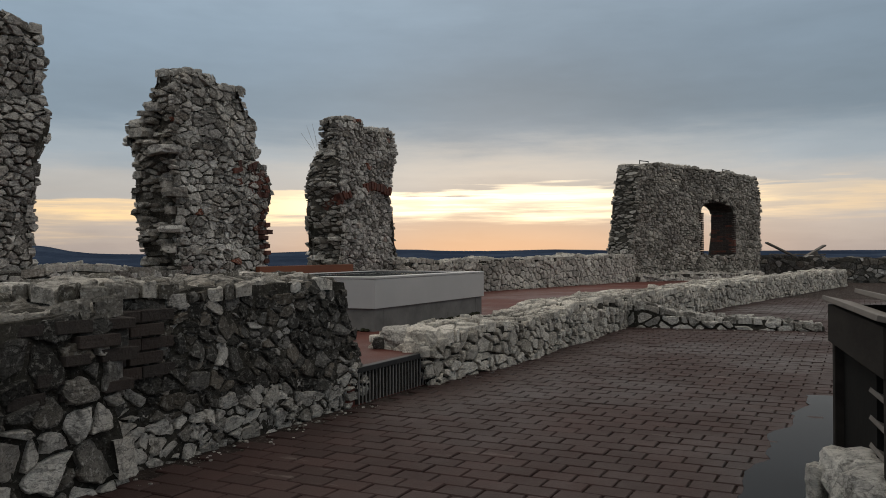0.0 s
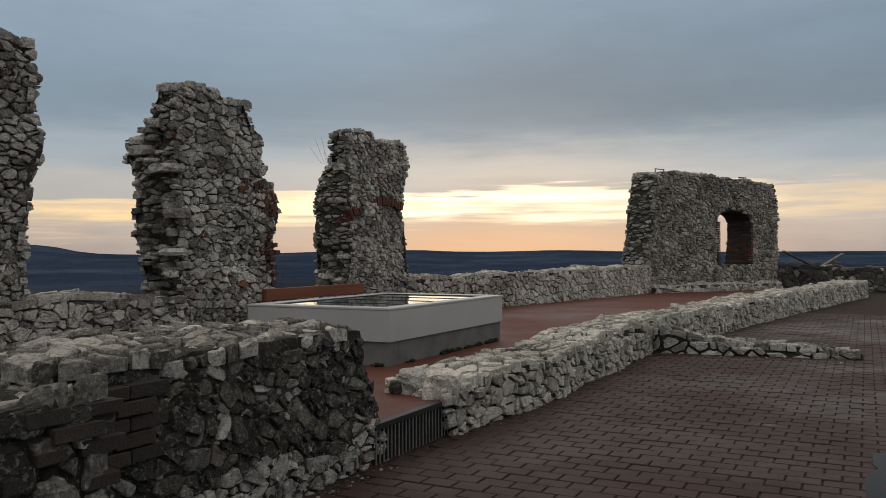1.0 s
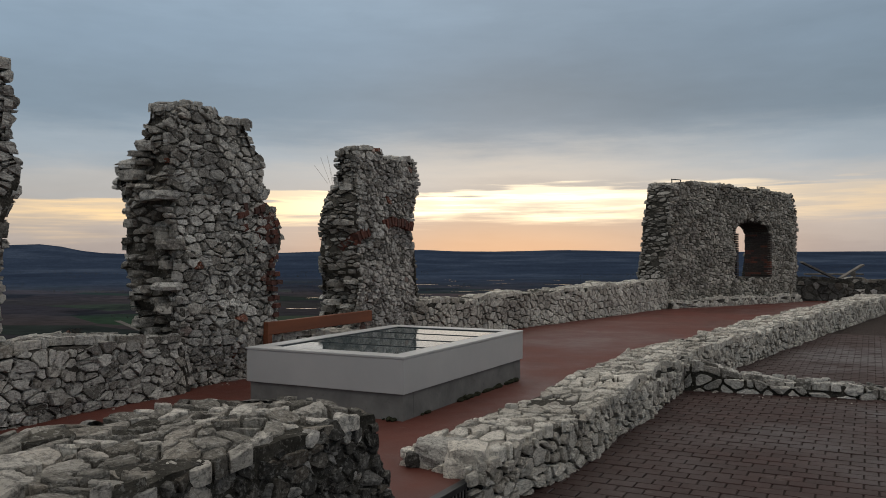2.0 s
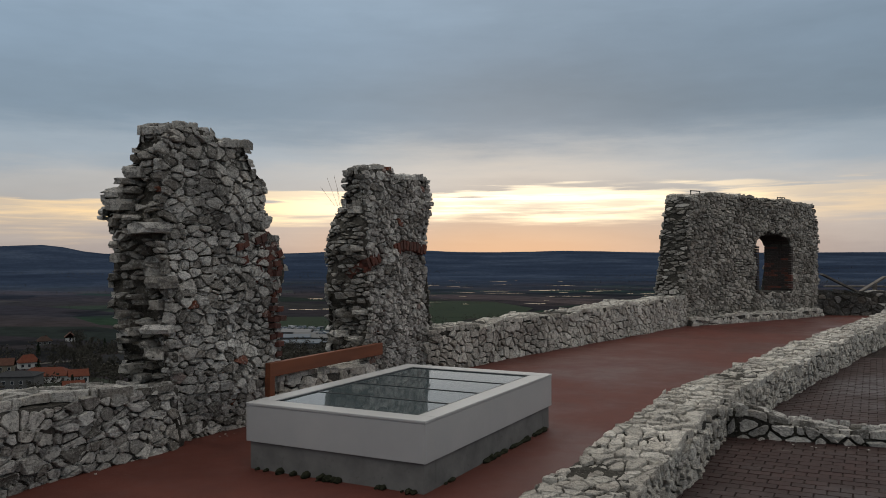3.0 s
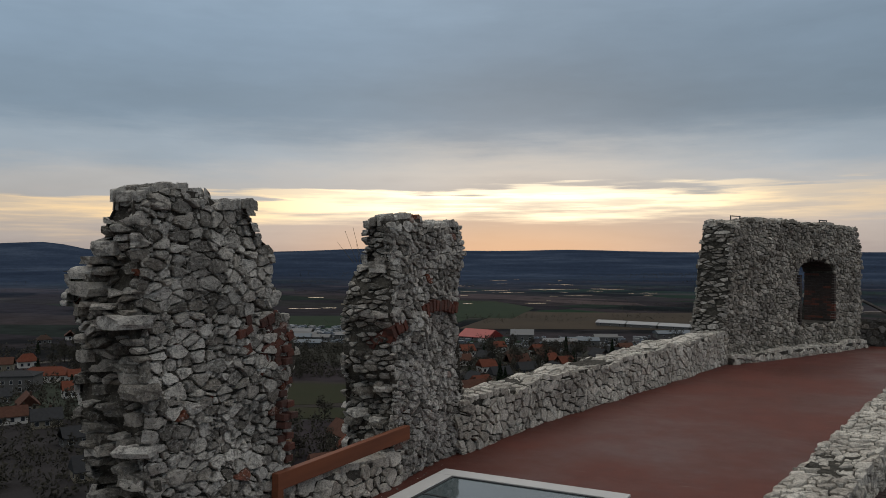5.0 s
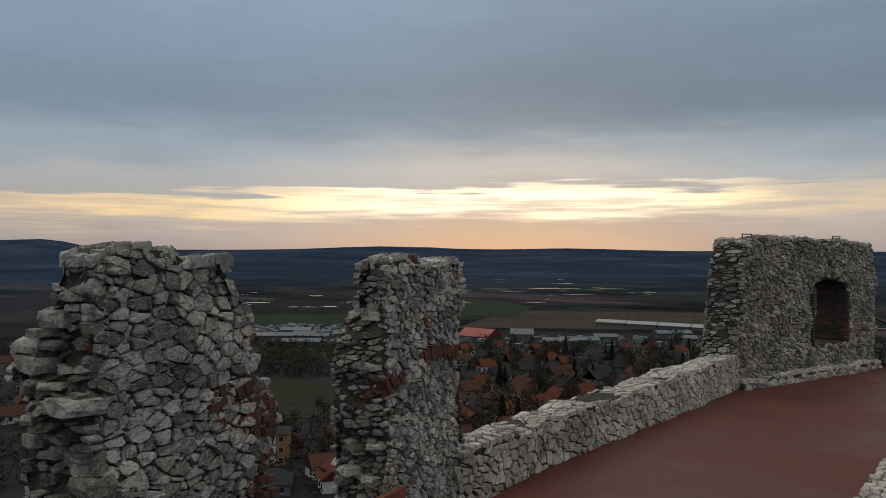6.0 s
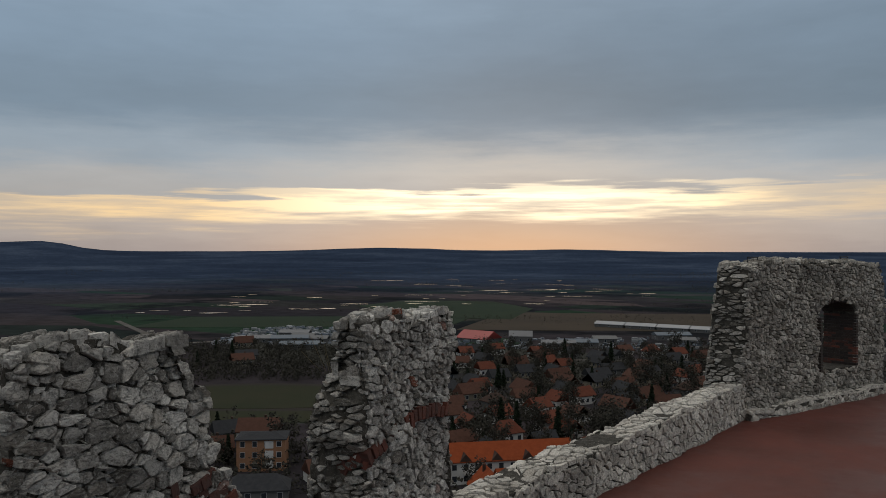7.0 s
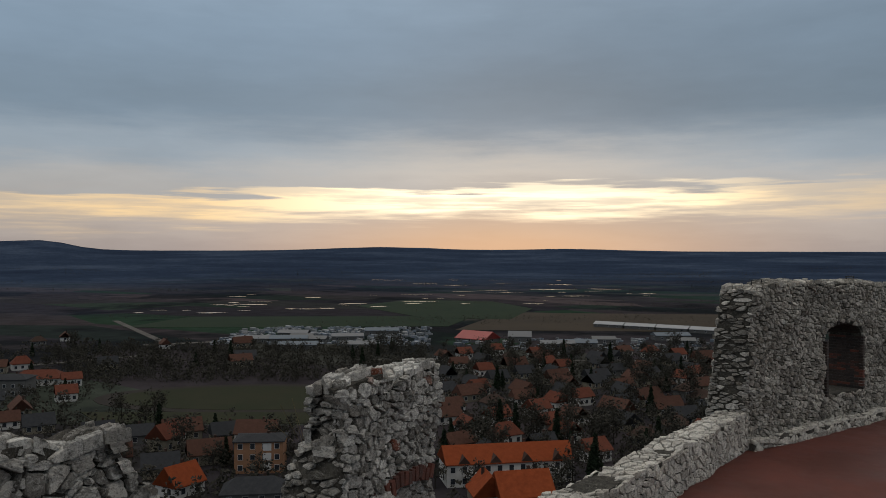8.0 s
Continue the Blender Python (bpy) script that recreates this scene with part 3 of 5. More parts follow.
def field_material():
    m = Mat("winter_fields", 1.0, 0.0, 0.0)
    rot = m.t.nodes.new("ShaderNodeMapping")
    rot.inputs["Rotation"].default_value = (0, 0, -radians(TURN + 12))
    rot.inputs["Scale"].default_value = (0.0042, 0.013, 0.0)
    m.t.links.new(m.pos, rot.inputs[0])
    pick = m.voronoi(1.0, rot.outputs[0], "Color")
    sepc = m.t.nodes.new("ShaderNodeSeparateColor")
    m.t.links.new(pick, sepc.inputs[0])
    c = m.ramp(sepc.outputs[0], (0.0, (0.025, 0.025, 0.030)), (0.3, (0.045, 0.039, 0.042)), (0.5, (0.022, 0.028, 0.027)),
               (0.68, (0.025, 0.045, 0.030)), (0.82, (0.073, 0.059, 0.060)), (1.0, (0.034, 0.032, 0.038)))
    woods = m.ramp(m.noise(0.006, 5, 0.6), (0.50, 0.0), (0.57, 1.0))
    c = m.mix(m.math("MULTIPLY", woods, 0.85), c, (0.012, 0.014, 0.016))
    # distance haze put into the colour: far fields and woods turn blue-black
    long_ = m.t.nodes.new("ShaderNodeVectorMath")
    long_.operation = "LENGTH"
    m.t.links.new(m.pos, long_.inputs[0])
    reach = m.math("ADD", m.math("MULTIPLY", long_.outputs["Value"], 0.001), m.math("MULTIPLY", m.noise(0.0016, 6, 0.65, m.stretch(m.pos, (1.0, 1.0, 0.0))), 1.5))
    hazed_forest = m.ramp(m.noise(0.0019, 8, 0.7), (0.34, (0.019, 0.028, 0.049)), (0.5, (0.028, 0.042, 0.071)), (0.68, (0.055, 0.075, 0.112)))
    c = m.mix(m.ramp(m.math("MULTIPLY", reach, 0.2), (0.33, 0.0), (0.56, 1.0)), c, hazed_forest)
    c = m.mix(0.7, c, m.ramp(m.noise(0.06, 8, 0.7), (0.3, 0.55), (0.7, 1.25)), "MULTIPLY")
    return m.done(c, None, m.noise(0.8, 6, 0.7), 0.6, 0.6)


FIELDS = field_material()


verts, faces = [], []
radii = [0, 6, 11] + [13 + 2.2 * k for k in range(20)] + [60 * 1.085 ** k for k in range(54)]
radii = [r for r in radii if r < 4880] + [4880]
SEG = 300
for r in radii:
    for k in range(SEG):
        a = 2 * math.pi * k / SEG
        x, y = r * math.cos(a), r * math.sin(a) + 14 * max(0, 1 - r / 300)
        verts.append((x, y, land_z(x, y)))
for i in range(len(radii) - 1):
    for k in range(SEG):
        a, b = i * SEG + k, i * SEG + (k + 1) % SEG
        faces.append((a, a + SEG, b + SEG, b))
ground = tagged(raw("ground", verts, faces, FIELDS), "dark winter plain of fields and woods around the castle hill, painted haze-blue far out", "ground", kind="structure")
ground.data.shade_smooth()


def ground_z(p):
    return land_z(p[0], p[1])


def patch(name, outline, material, label, category, lift=0.25, kind="structure", sub=1):
    """A flat sheet that follows the ground: outline in (ahead, right)."""
    pts = []
    for k in range(len(outline)):
        a, b = outline[k], outline[(k + 1) % len(outline)]
        for s in range(sub):
            pts.append((a[0] + (b[0] - a[0]) * s / sub, a[1] + (b[1] - a[1]) * s / sub))
    vs = [out(f, r) for f, r in pts]
    zt = max(ground_z(v) for v in vs) + lift
    n = len(vs)
    ring = [(v.x, v.y, zt) for v in vs] + [(v.x, v.y, ground_z(v) - 0.6) for v in vs]
    fs = [tuple(range(n)) if (vs[1] - vs[0]).cross(vs[2] - vs[1]).z > 0 else tuple(reversed(range(n)))]
    fs += [(k, (k + 1) % n, n + (k + 1) % n, n + k) for k in range(n)]
    return tagged(raw(name, ring, fs, material), label, category, kind=kind)


def oval(f, r, a, b, n=28, wob=0.0, seed=0):
    return [(f + a * math.sin(2 * math.pi * k / n) * (1 + wob * noise.noise((k * 0.7, seed, 0))),
             r + b * math.cos(2 * math.pi * k / n) * (1 + wob * noise.noise((k * 0.7, seed, 5)))) for k in range(n)]


TURF = plain("sports_turf", (0.015, 0.019, 0.007), (0.022, 0.022, 0.010), 0.05, 0.95, 0, 0.02)
TRACK = plain("cinder_track", (0.018, 0.015, 0.013), (0.026, 0.022, 0.019), 0.2, 0.95, 0, 0.02)
ROAD = plain("pale_road", (0.056, 0.053, 0.048), (0.096, 0.088, 0.080), 0.1, 0.9, 0, 0.02)
GREENCROP = plain("green_winter_crop", (0.006, 0.017, 0.007), (0.010, 0.021, 0.008), 0.03, 0.95, 0, 0.05)
BROWNCROP = plain("dry_brown_meadow", (0.040, 0.030, 0.020), (0.028, 0.022, 0.015), 0.02, 0.95, 0, 0.05)
pw = Mat("flood_water", 0.08)
PONDWATER = pw.done((0.03, 0.033, 0.036), 0.10, pw.noise(0.5, 3), 0.01, 0.1)

patch("running_track", oval(336, -76, 33, 66), TRACK, "dark cinder track round a sports field", "running track", 0.12)
patch("sports_field", oval(336, -76, 27, 58), TURF, "olive green oval sports field", "sports field", 0.2)
patch("meadow", [(285, -120), (285, -30), (305, -25), (305, -135)], TURF, "olive green meadow beside the sports field", "meadow", 0.15)
patch("crop_field", [(640, -250), (655, 5), (760, 30), (745, -230)], GREENCROP, "dark green winter crop field", "field", 0.15)
patch("crop_field", [(745, -20), (720, 60), (860, 95), (980, 60), (1010, -40), (900, -95)], GREENCROP, "dark green field beyond the town", "field", 0.2)
patch("meadow", [(625, 10), (610, 240), (780, 300), (800, 60)], BROWNCROP, "dry brown meadow behind the halls", "meadow", 0.18)
for a, b, w in (((452, -40), (447, 200), 5), ((520, -190), (585, -60), 6), ((505, 40), (515, 230), 4), ((700, -280), (515, -170), 5), ((415, -230), (470, -170), 5), ((250, 28), (330, 75), 5)):
    (f0, r0), (f1, r1) = a, b
    l = math.hypot(f1 - f0, r1 - r0)
    nf, nr = -(r1 - r0) / l * w / 2, (f1 - f0) / l * w / 2
    patch("road", [(f0 - nf, r0 - nr), (f1 - nf, r1 - nr), (f1 + nf, r1 + nr), (f0 + nf, r0 + nr)], ROAD, "pale road across the plain", "road", 0.3, sub=4)
rng = random.Random(11)
# strips of flood water, strewn over the plain in rows
for f, r0, r1, n in ((780, -300, -140, 5), (860, -330, -100, 9), (930, -260, -20, 8), (1060, -300, 60, 7), (1150, 20, 300, 9), (1250, 60, 330, 8), (1480, -60, 330, 7), (1700, -200, 300, 7), (1000, -60, 130, 5)):
    for k in range(n):
        r = rng.uniform(r0, r1)
        fk = f + rng.uniform(-70, 70)
        patch("flood_water", oval(fk, r, rng.uniform(1.0, 3.4), 4 + 20 * rng.random() ** 1.7, 18, 0.8, k + f), PONDWATER, "pale strip of flood water on the plain", "water", 0.35)

# ---- court and terrace ----
def slab(name, pts, z, depth, material, label, category):
    n = len(pts)
    vs = [(x, y, z) for x, y in pts] + [(x, y, z - depth) for x, y in pts]
    fs = [tuple(range(n)), tuple(range(2 * n - 1, n - 1, -1))] + [(k + n, (k + 1) % n + n, (k + 1) % n, k) for k in range(n)]
    return tagged(raw(name, vs, fs, material), label, category, kind="structure")


pavement = slab("pavement", [(-4.6, -9), (11, -9), (11, 39), (-3.5, 39), (-4.6, 16)], PAVE - 0.012, 0.6, JOINT, "red-brown brick paved court with damp patches", "pavement")
LEFT_EDGE = [(-8.5, -9.3), (16, -9.3), (23.3, -8.4), (28.9, -7.4), (36.4, -4.1), (38.6, -3.2)]
RIGHT_EDGE = [(-8.5, -4.5), (5.7, -4.5), (5.8, -3.866), (7.3, -3.866), (7.5, -4.0), (14.3, -4.0), (18, -3.4), (26, -2.1), (34, -0.7), (38.6, -0.4)]
FALL = [(20, TERR), (29, 0.32), (38, 0.22)]          # the screed falls gently towards the gate wall
vs, fs = [], []
ys = sorted({-8.5, 5.7, 5.8, 7.3, 7.5, 38.6} | {-8.0 + k for k in range(47)})
for y in ys:
    xl, xr, z = lerp(LEFT_EDGE, y), lerp(RIGHT_EDGE, y), lerp(FALL, y)
    vs += [(xl, y, z - 0.9), (xl, y, z), (xr, y, z), (xr, y, z - 0.9)]
for k in range(len(ys) - 1):
    for q in range(3):
        fs.append((4 * k + q, 4 * k + q + 1, 4 * k + q + 5, 4 * k + q + 4)[::-1])
fs += [(0, 1, 2, 3)[::-1], tuple(4 * len(ys) - 4 + q for q in range(4))]
tagged(raw("terrace_floor", vs, fs, TERRACE), "damp red-brown screed floor of the upper terrace", "terrace", kind="structure")
# bricks of the court, laid in running bond across the way
BL, BW = 0.245, 0.172
brick_rows = []
rng = random.Random(5)
for j in range(int(28 / BW)):
    y = -3.2 + j * BW
    for i in range(-17, 36):
        x = i * BL + (BL / 2 if j % 2 else 0)
        if x < -3.72 or x > 8.0:
            continue
        brick_rows.append((x, y, rng.uniform(-0.0035, 0.0035), rng.uniform(-0.6, 0.6), rng.randrange(4)))


def brick_shape(seed):
    r = random.Random(seed)
    hx, hy = BL / 2 - 0.005, BW / 2 - 0.005
    vs = [(-hx, -hy, -0.02), (hx, -hy, -0.02), (hx, hy, -0.02), (-hx, hy, -0.02)]
    vs += [(sx_ * (hx - r.uniform(0, 0.003)), sy_ * (hy - r.uniform(0, 0.003)), -0.006) for sx_, sy_ in ((-1, -1), (1, -1), (1, 1), (-1, 1))]
    vs += [(sx_ * (hx - 0.007), sy_ * (hy - 0.007), r.uniform(-0.0015, 0.0015)) for sx_, sy_ in ((-1, -1), (1, -1), (1, 1), (-1, 1))]
    fs = [(k + o, (k + 1) % 4 + o, (k + 1) % 4 + o + 4, k + o + 4) for o in (0, 4) for k in range(4)] + [(8, 9, 10, 11)]
    return vs, fs


SHAPES = [brick_shape(k) for k in range(4)]

# puddle on the court
pts = [(-0.42, 8.05), (-0.40, 7.6), (-0.50, 7.1), (-0.44, 6.7), (-0.58, 6.2), (-0.52, 5.6), (-0.60, 5.0), (-0.54, 4.3), (-0.6, 3.4), (0.4, 2.6), (3.2, 2.8), (3.6, 5.2), (2.2, 7.6), (0.6, 8.2)]
fine_pts = []
for k in range(len(pts)):
    a, b = Vector(pts[k]), Vector(pts[(k + 1) % len(pts)])
    for s in range(6):
        p = a.lerp(b, s / 6)
        fine_pts.append(p + Vector((noise.noise((p.x * 5, p.y * 5, 1)), noise.noise((p.x * 5, p.y * 5, 9)))) * 0.07)
vs = [(p.x, p.y, PAVE + 0.004) for p in fine_pts] + [(p.x, p.y, PAVE - 0.008) for p in fine_pts]
n = len(fine_pts)
tagged(raw("puddle", vs, [tuple(range(n)) if sum(a.cross(b) for a, b in zip(fine_pts, fine_pts[1:] + fine_pts[:1])) > 0 else tuple(reversed(range(n)))] + [(k, (k + 1) % n, (k + 1) % n + n, k + n) for k in range(n)], WATER), "shallow rain puddle lying on the brick court", "puddle", kind="structure")

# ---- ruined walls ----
# near-black front; top and lowest courses in lighter stone
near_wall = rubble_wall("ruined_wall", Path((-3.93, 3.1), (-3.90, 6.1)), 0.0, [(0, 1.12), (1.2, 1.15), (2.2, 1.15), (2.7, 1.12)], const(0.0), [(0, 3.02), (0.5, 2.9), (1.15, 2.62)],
    [(0, 1.25)], DARKLIME, DARKMORTAR, (0.11, 0.08), 0.026, 3, 300, 0.6, label="dark rubble stone wall stump beside the brick court", category="ruined wall", kind="structure",
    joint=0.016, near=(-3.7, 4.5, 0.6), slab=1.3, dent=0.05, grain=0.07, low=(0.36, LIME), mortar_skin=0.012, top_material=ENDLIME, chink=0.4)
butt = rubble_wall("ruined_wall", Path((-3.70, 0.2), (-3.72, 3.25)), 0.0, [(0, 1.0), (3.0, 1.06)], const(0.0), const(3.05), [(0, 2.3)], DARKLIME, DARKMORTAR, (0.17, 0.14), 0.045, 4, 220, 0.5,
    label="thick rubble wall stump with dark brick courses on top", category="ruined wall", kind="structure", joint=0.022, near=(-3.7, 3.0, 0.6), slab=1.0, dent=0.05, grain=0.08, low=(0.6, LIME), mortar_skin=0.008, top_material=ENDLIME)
low_wall = rubble_wall("low_wall", Path((-3.78, 7.2), (-3.63, 8.3), (-3.58, 10.5), (-3.58, 14.2), (-3.12, 17.6), (-1.92, 25.5), (-0.45, 34)), 0.0,
    [(0, 0.47), (1, 0.52), (3.5, 0.57), (4, 0.63), (4.6, 0.58), (7, 0.58), (11, 0.60), (19, 0.62), (27, 0.62)], const(0.0), const(27.1),
    [(0, 0.80)], PALE, DARKMORTAR, (0.135, 0.105), 0.036, 7, 300, 0.3, label="low limestone rubble wall between court and terrace", category="low wall", kind="structure",
    near=(-3.8, 8.5, 0.4), joint=0.018, slab=1.2, dent=0.035, grain=0.1, mortar_skin=-0.012)
spur = rubble_wall("low_wall", Path((-3.56, 14.05), (-3.0, 14.15), (-0.76, 14.45)), 0.0, [(0, 0.46), (0.35, 0.42), (0.8, 0.26), (1.4, 0.25), (2.4, 0.22), (3.05, 0.15)], const(0.0), const(3.05),
    [(0, 0.45)], LIME, DARKMORTAR, (0.18, 0.125), 0.045, 9, 120, 0.5, label="short spur of low rubble wall on the court", category="low wall", kind="structure", joint=0.022, slab=1.1, dent=0.04)
FX = -9.07
left_par = rubble_wall("parapet_wall", Path((FX + 0.12, 1.0), (FX + 0.12, 9.14)), 0.0, [(0, 1.22), (6, 1.16), (7.0, 1.13), (8.14, 1.08)], const(0.0), const(8.14), [(0, 0.75)],
    LIME, MORTAR, (0.15, 0.095), 0.034, 12, 300, 0.45, label="rubble parapet wall along the terrace edge", category="parapet wall", kind="structure", near=(FX, 8.3, 0.8), chink=0.4, joint=0.014, dent=0.045, grain=0.08, mortar_skin=0.003)
mid_par = rubble_wall("parapet_wall", Path((FX + 0.04, 11.0), (FX + 0.04, 13.5)), 0.0, [(0, 0.95), (0.5, 0.90), (1.6, 0.80), (2.5, 0.82)], const(0.0), const(2.5), [(0, 0.6)],
    PALE, MORTAR, (0.17, 0.12), 0.03, 13, 120, 0.4, label="broken low parapet between the two stone piers", category="parapet wall", kind="structure", joint=0.016, dent=0.045)
far_par = rubble_wall("parapet_wall", Path((-8.98, 15.35), (-8.64, 18.4), (-7.80, 23.3), (-7.02, 28.7)), 0.0, [(0, 1.20), (1.2, 1.14), (3, 1.20), (6, 1.20), (9, 1.24), (13.4, 1.22)], const(0.0), const(13.4), [(0, 0.72)],
    PALE, DARKMORTAR, (0.15, 0.12), 0.03, 15, 300, 0.2, label="pale repaired limestone parapet with irregular stones", category="parapet wall", kind="structure", near=(-9, 17, 0.8), joint=0.017, slab=1.3, dent=0.05, mortar_skin=-0.014)
pier_1 = rubble_wall("stone_pier", Path((FX, 4.3), (FX, 7.0)), 0.0, [(0, 4.35), (1.6, 4.3), (2.0, 4.25), (2.3, 4.12)], const(0.0), [(0, 2.36), (1.4, 2.36), (1.9, 2.45), (2.6, 2.37), (3.1, 2.60), (3.4, 2.52), (3.8, 2.58), (4.3, 2.40)],
    [(0, 0.95)], LIME, PIERMORTAR, (0.135, 0.085), 0.036, 21, 250, 0.4, label="tall ragged pier of rubble limestone on the parapet", category="stone pier", near=(FX, 6.5, 2.5), joint=0.015, chink=0.45, slab=1.1, dent=0.06, grain=0.08, mortar_skin=-0.006, rough_core=0.026)
pier_2 = rubble_wall("stone_pier", Path((FX, 8.0), (FX, 12.0)), 0.0, [(0, 4.02), (0.95, 4.08), (1.35, 4.16), (1.75, 4.17), (2.0, 4.07), (2.35, 4.11), (2.62, 4.06), (2.70, 3.72), (2.86, 3.62), (2.92, 2.95), (3.2, 2.88)],
    [(0, 1.12), (1.0, 1.12), (2.4, 1.06), (3.3, 1.0), (3.9, 0.94), (4.2, 0.98)], [(0, 3.12), (2.85, 3.12), (2.92, 2.90), (3.60, 2.82), (3.72, 2.60), (4.2, 2.56)],
    [(0, 0.80), (1.4, 0.80), (2.2, 0.88), (2.9, 0.94), (3.10, 1.02), (3.38, 1.0), (3.42, 0.66), (3.66, 0.62), (3.70, 0.50), (3.88, 0.46), (3.92, 0.38), (4.2, 0.36)], MIXED, PIERMORTAR, (0.135, 0.085), 0.036, 23, 300, 0.4,
    label="tall ragged pier of limestone rubble with red brick patches", category="stone pier", near=(FX, 9.9, 3.5), joint=0.015, chink=0.45, slab=1.1, end_material=ENDLIME, end_stone=(0.17, 0.075), dent=0.06, grain=0.07, mortar_skin=-0.006, rough_core=0.026, end_mortar=ENDMORTAR, end_drop=0.1, end_skip=0.3)
pier_3 = rubble_wall("stone_pier", Path((FX, 12.6), (FX, 16.0)), 0.0, [(0, 3.90), (0.8, 4.02), (1.55, 4.08), (1.62, 3.95), (2.9, 4.00)],
    [(0, 0.86), (1.2, 0.82), (2.5, 0.84), (2.7, 0.70), (4.1, 0.66)], [(0, 2.90), (1.6, 2.86), (2.70, 2.60), (2.85, 2.76), (3.2, 2.85), (3.7, 2.89), (4.1, 2.87)],
    [(0, 0.90), (1.6, 0.86), (2.6, 0.75), (3.2, 0.63), (3.4, 0.42), (4.1, 0.32)], MIXED, PIERMORTAR, (0.11, 0.078), 0.034, 25, 300, 0.4,
    label="rubble limestone pier with a brick arch springing", category="stone pier", near=(FX, 14, 3.5), joint=0.015, chink=0.45, slab=1.1, end_material=ENDLIME, end_stone=(0.15, 0.065), dent=0.06, grain=0.07, mortar_skin=-0.006, rough_core=0.026, end_mortar=ENDMORTAR, end_drop=0.1, end_skip=0.25)



def ledge_stone(pier, at, size, seed, turn=0.0, material=LIME):
    """A larger flat stone that juts from a broken end."""
    bm = bmesh.new()
    bmesh.ops.create_cube(bm, size=1.0)
    bmesh.ops.subdivide_edges(bm, edges=bm.edges[:], cuts=1, use_grid_fill=True)
    k = Vector((seed * 2.3, seed * 1.1, seed * 0.7))
    for v in bm.verts:
        c = v.co.lerp(v.co.normalized() * 0.6, 0.25)
        c = c + Vector(noise.noise_vector(c * 2.5 + k)) * 0.16
        v.co = Vector((c.x * size[0], c.y * size[1], c.z * size[2]))
    ob = finish("stone", bm, material, pier)
    ob.matrix_basis = pose(*at, 0, 0, turn)


def strew_ledges(pier, u_of_end, thick, y0, n, seed):
    rng = random.Random(seed)
    for k in range(n):
        z = rng.uniform(0.9, 3.5)
        w = rng.uniform(0.12, 0.24)
        dd = rng.uniform(0.06, max(0.08, lerp(thick, z) - w * 0.8))
        ledge_stone(pier, (FX - dd, y0 + lerp(u_of_end, z) + rng.uniform(0.0, 0.07), z), (w, rng.uniform(0.16, 0.3), rng.uniform(0.05, 0.12)), rng.uniform(0, 50), rng.uniform(-25, 25), ENDLIME)


strew_ledges(pier_2, [(0, 1.12), (2.4, 1.06), (3.9, 0.94)], [(0, 0.80), (2.2, 0.88), (3.38, 1.0), (3.42, 0.66), (3.66, 0.62), (3.70, 0.50), (4.2, 0.36)], 8.0, 34, 27)
strew_ledges(pier_3, [(0, 0.86), (2.5, 0.84), (2.7, 0.70), (4.1, 0.66)], [(0, 0.90), (1.6, 0.86), (2.6, 0.75), (3.2, 0.63), (3.4, 0.42), (4.1, 0.32)], 12.6, 30, 29)
for z, dd, y, w, d, h, turn in ((2.93, 0.16, 8.98, 0.42, 0.34, 0.12, -20), (3.37, 0.74, 9.08, 0.30, 0.28, 0.12, 10), (3.22, 0.70, 9.04, 0.38, 0.26, 0.14, -12), (3.60, 0.44, 9.04, 0.22, 0.22, 0.13, 15), (2.30, 0.05, 9.06, 0.30, 0.26, 0.14, -10), (1.75, 0.12, 9.08, 0.34, 0.24, 0.10, 25)):
    ledge_stone(pier_2, (FX - dd, y, z), (w, d, h), z * 9, turn)

# ---- gate wall with the arched opening ----
GA, GB = Vector((-7.05, 28.5)), Vector((-3.72, 36.15))
HU0, HU1, HZ0, HZ1, HARCH = 4.22, 6.38, 1.24, 2.94, 0.36


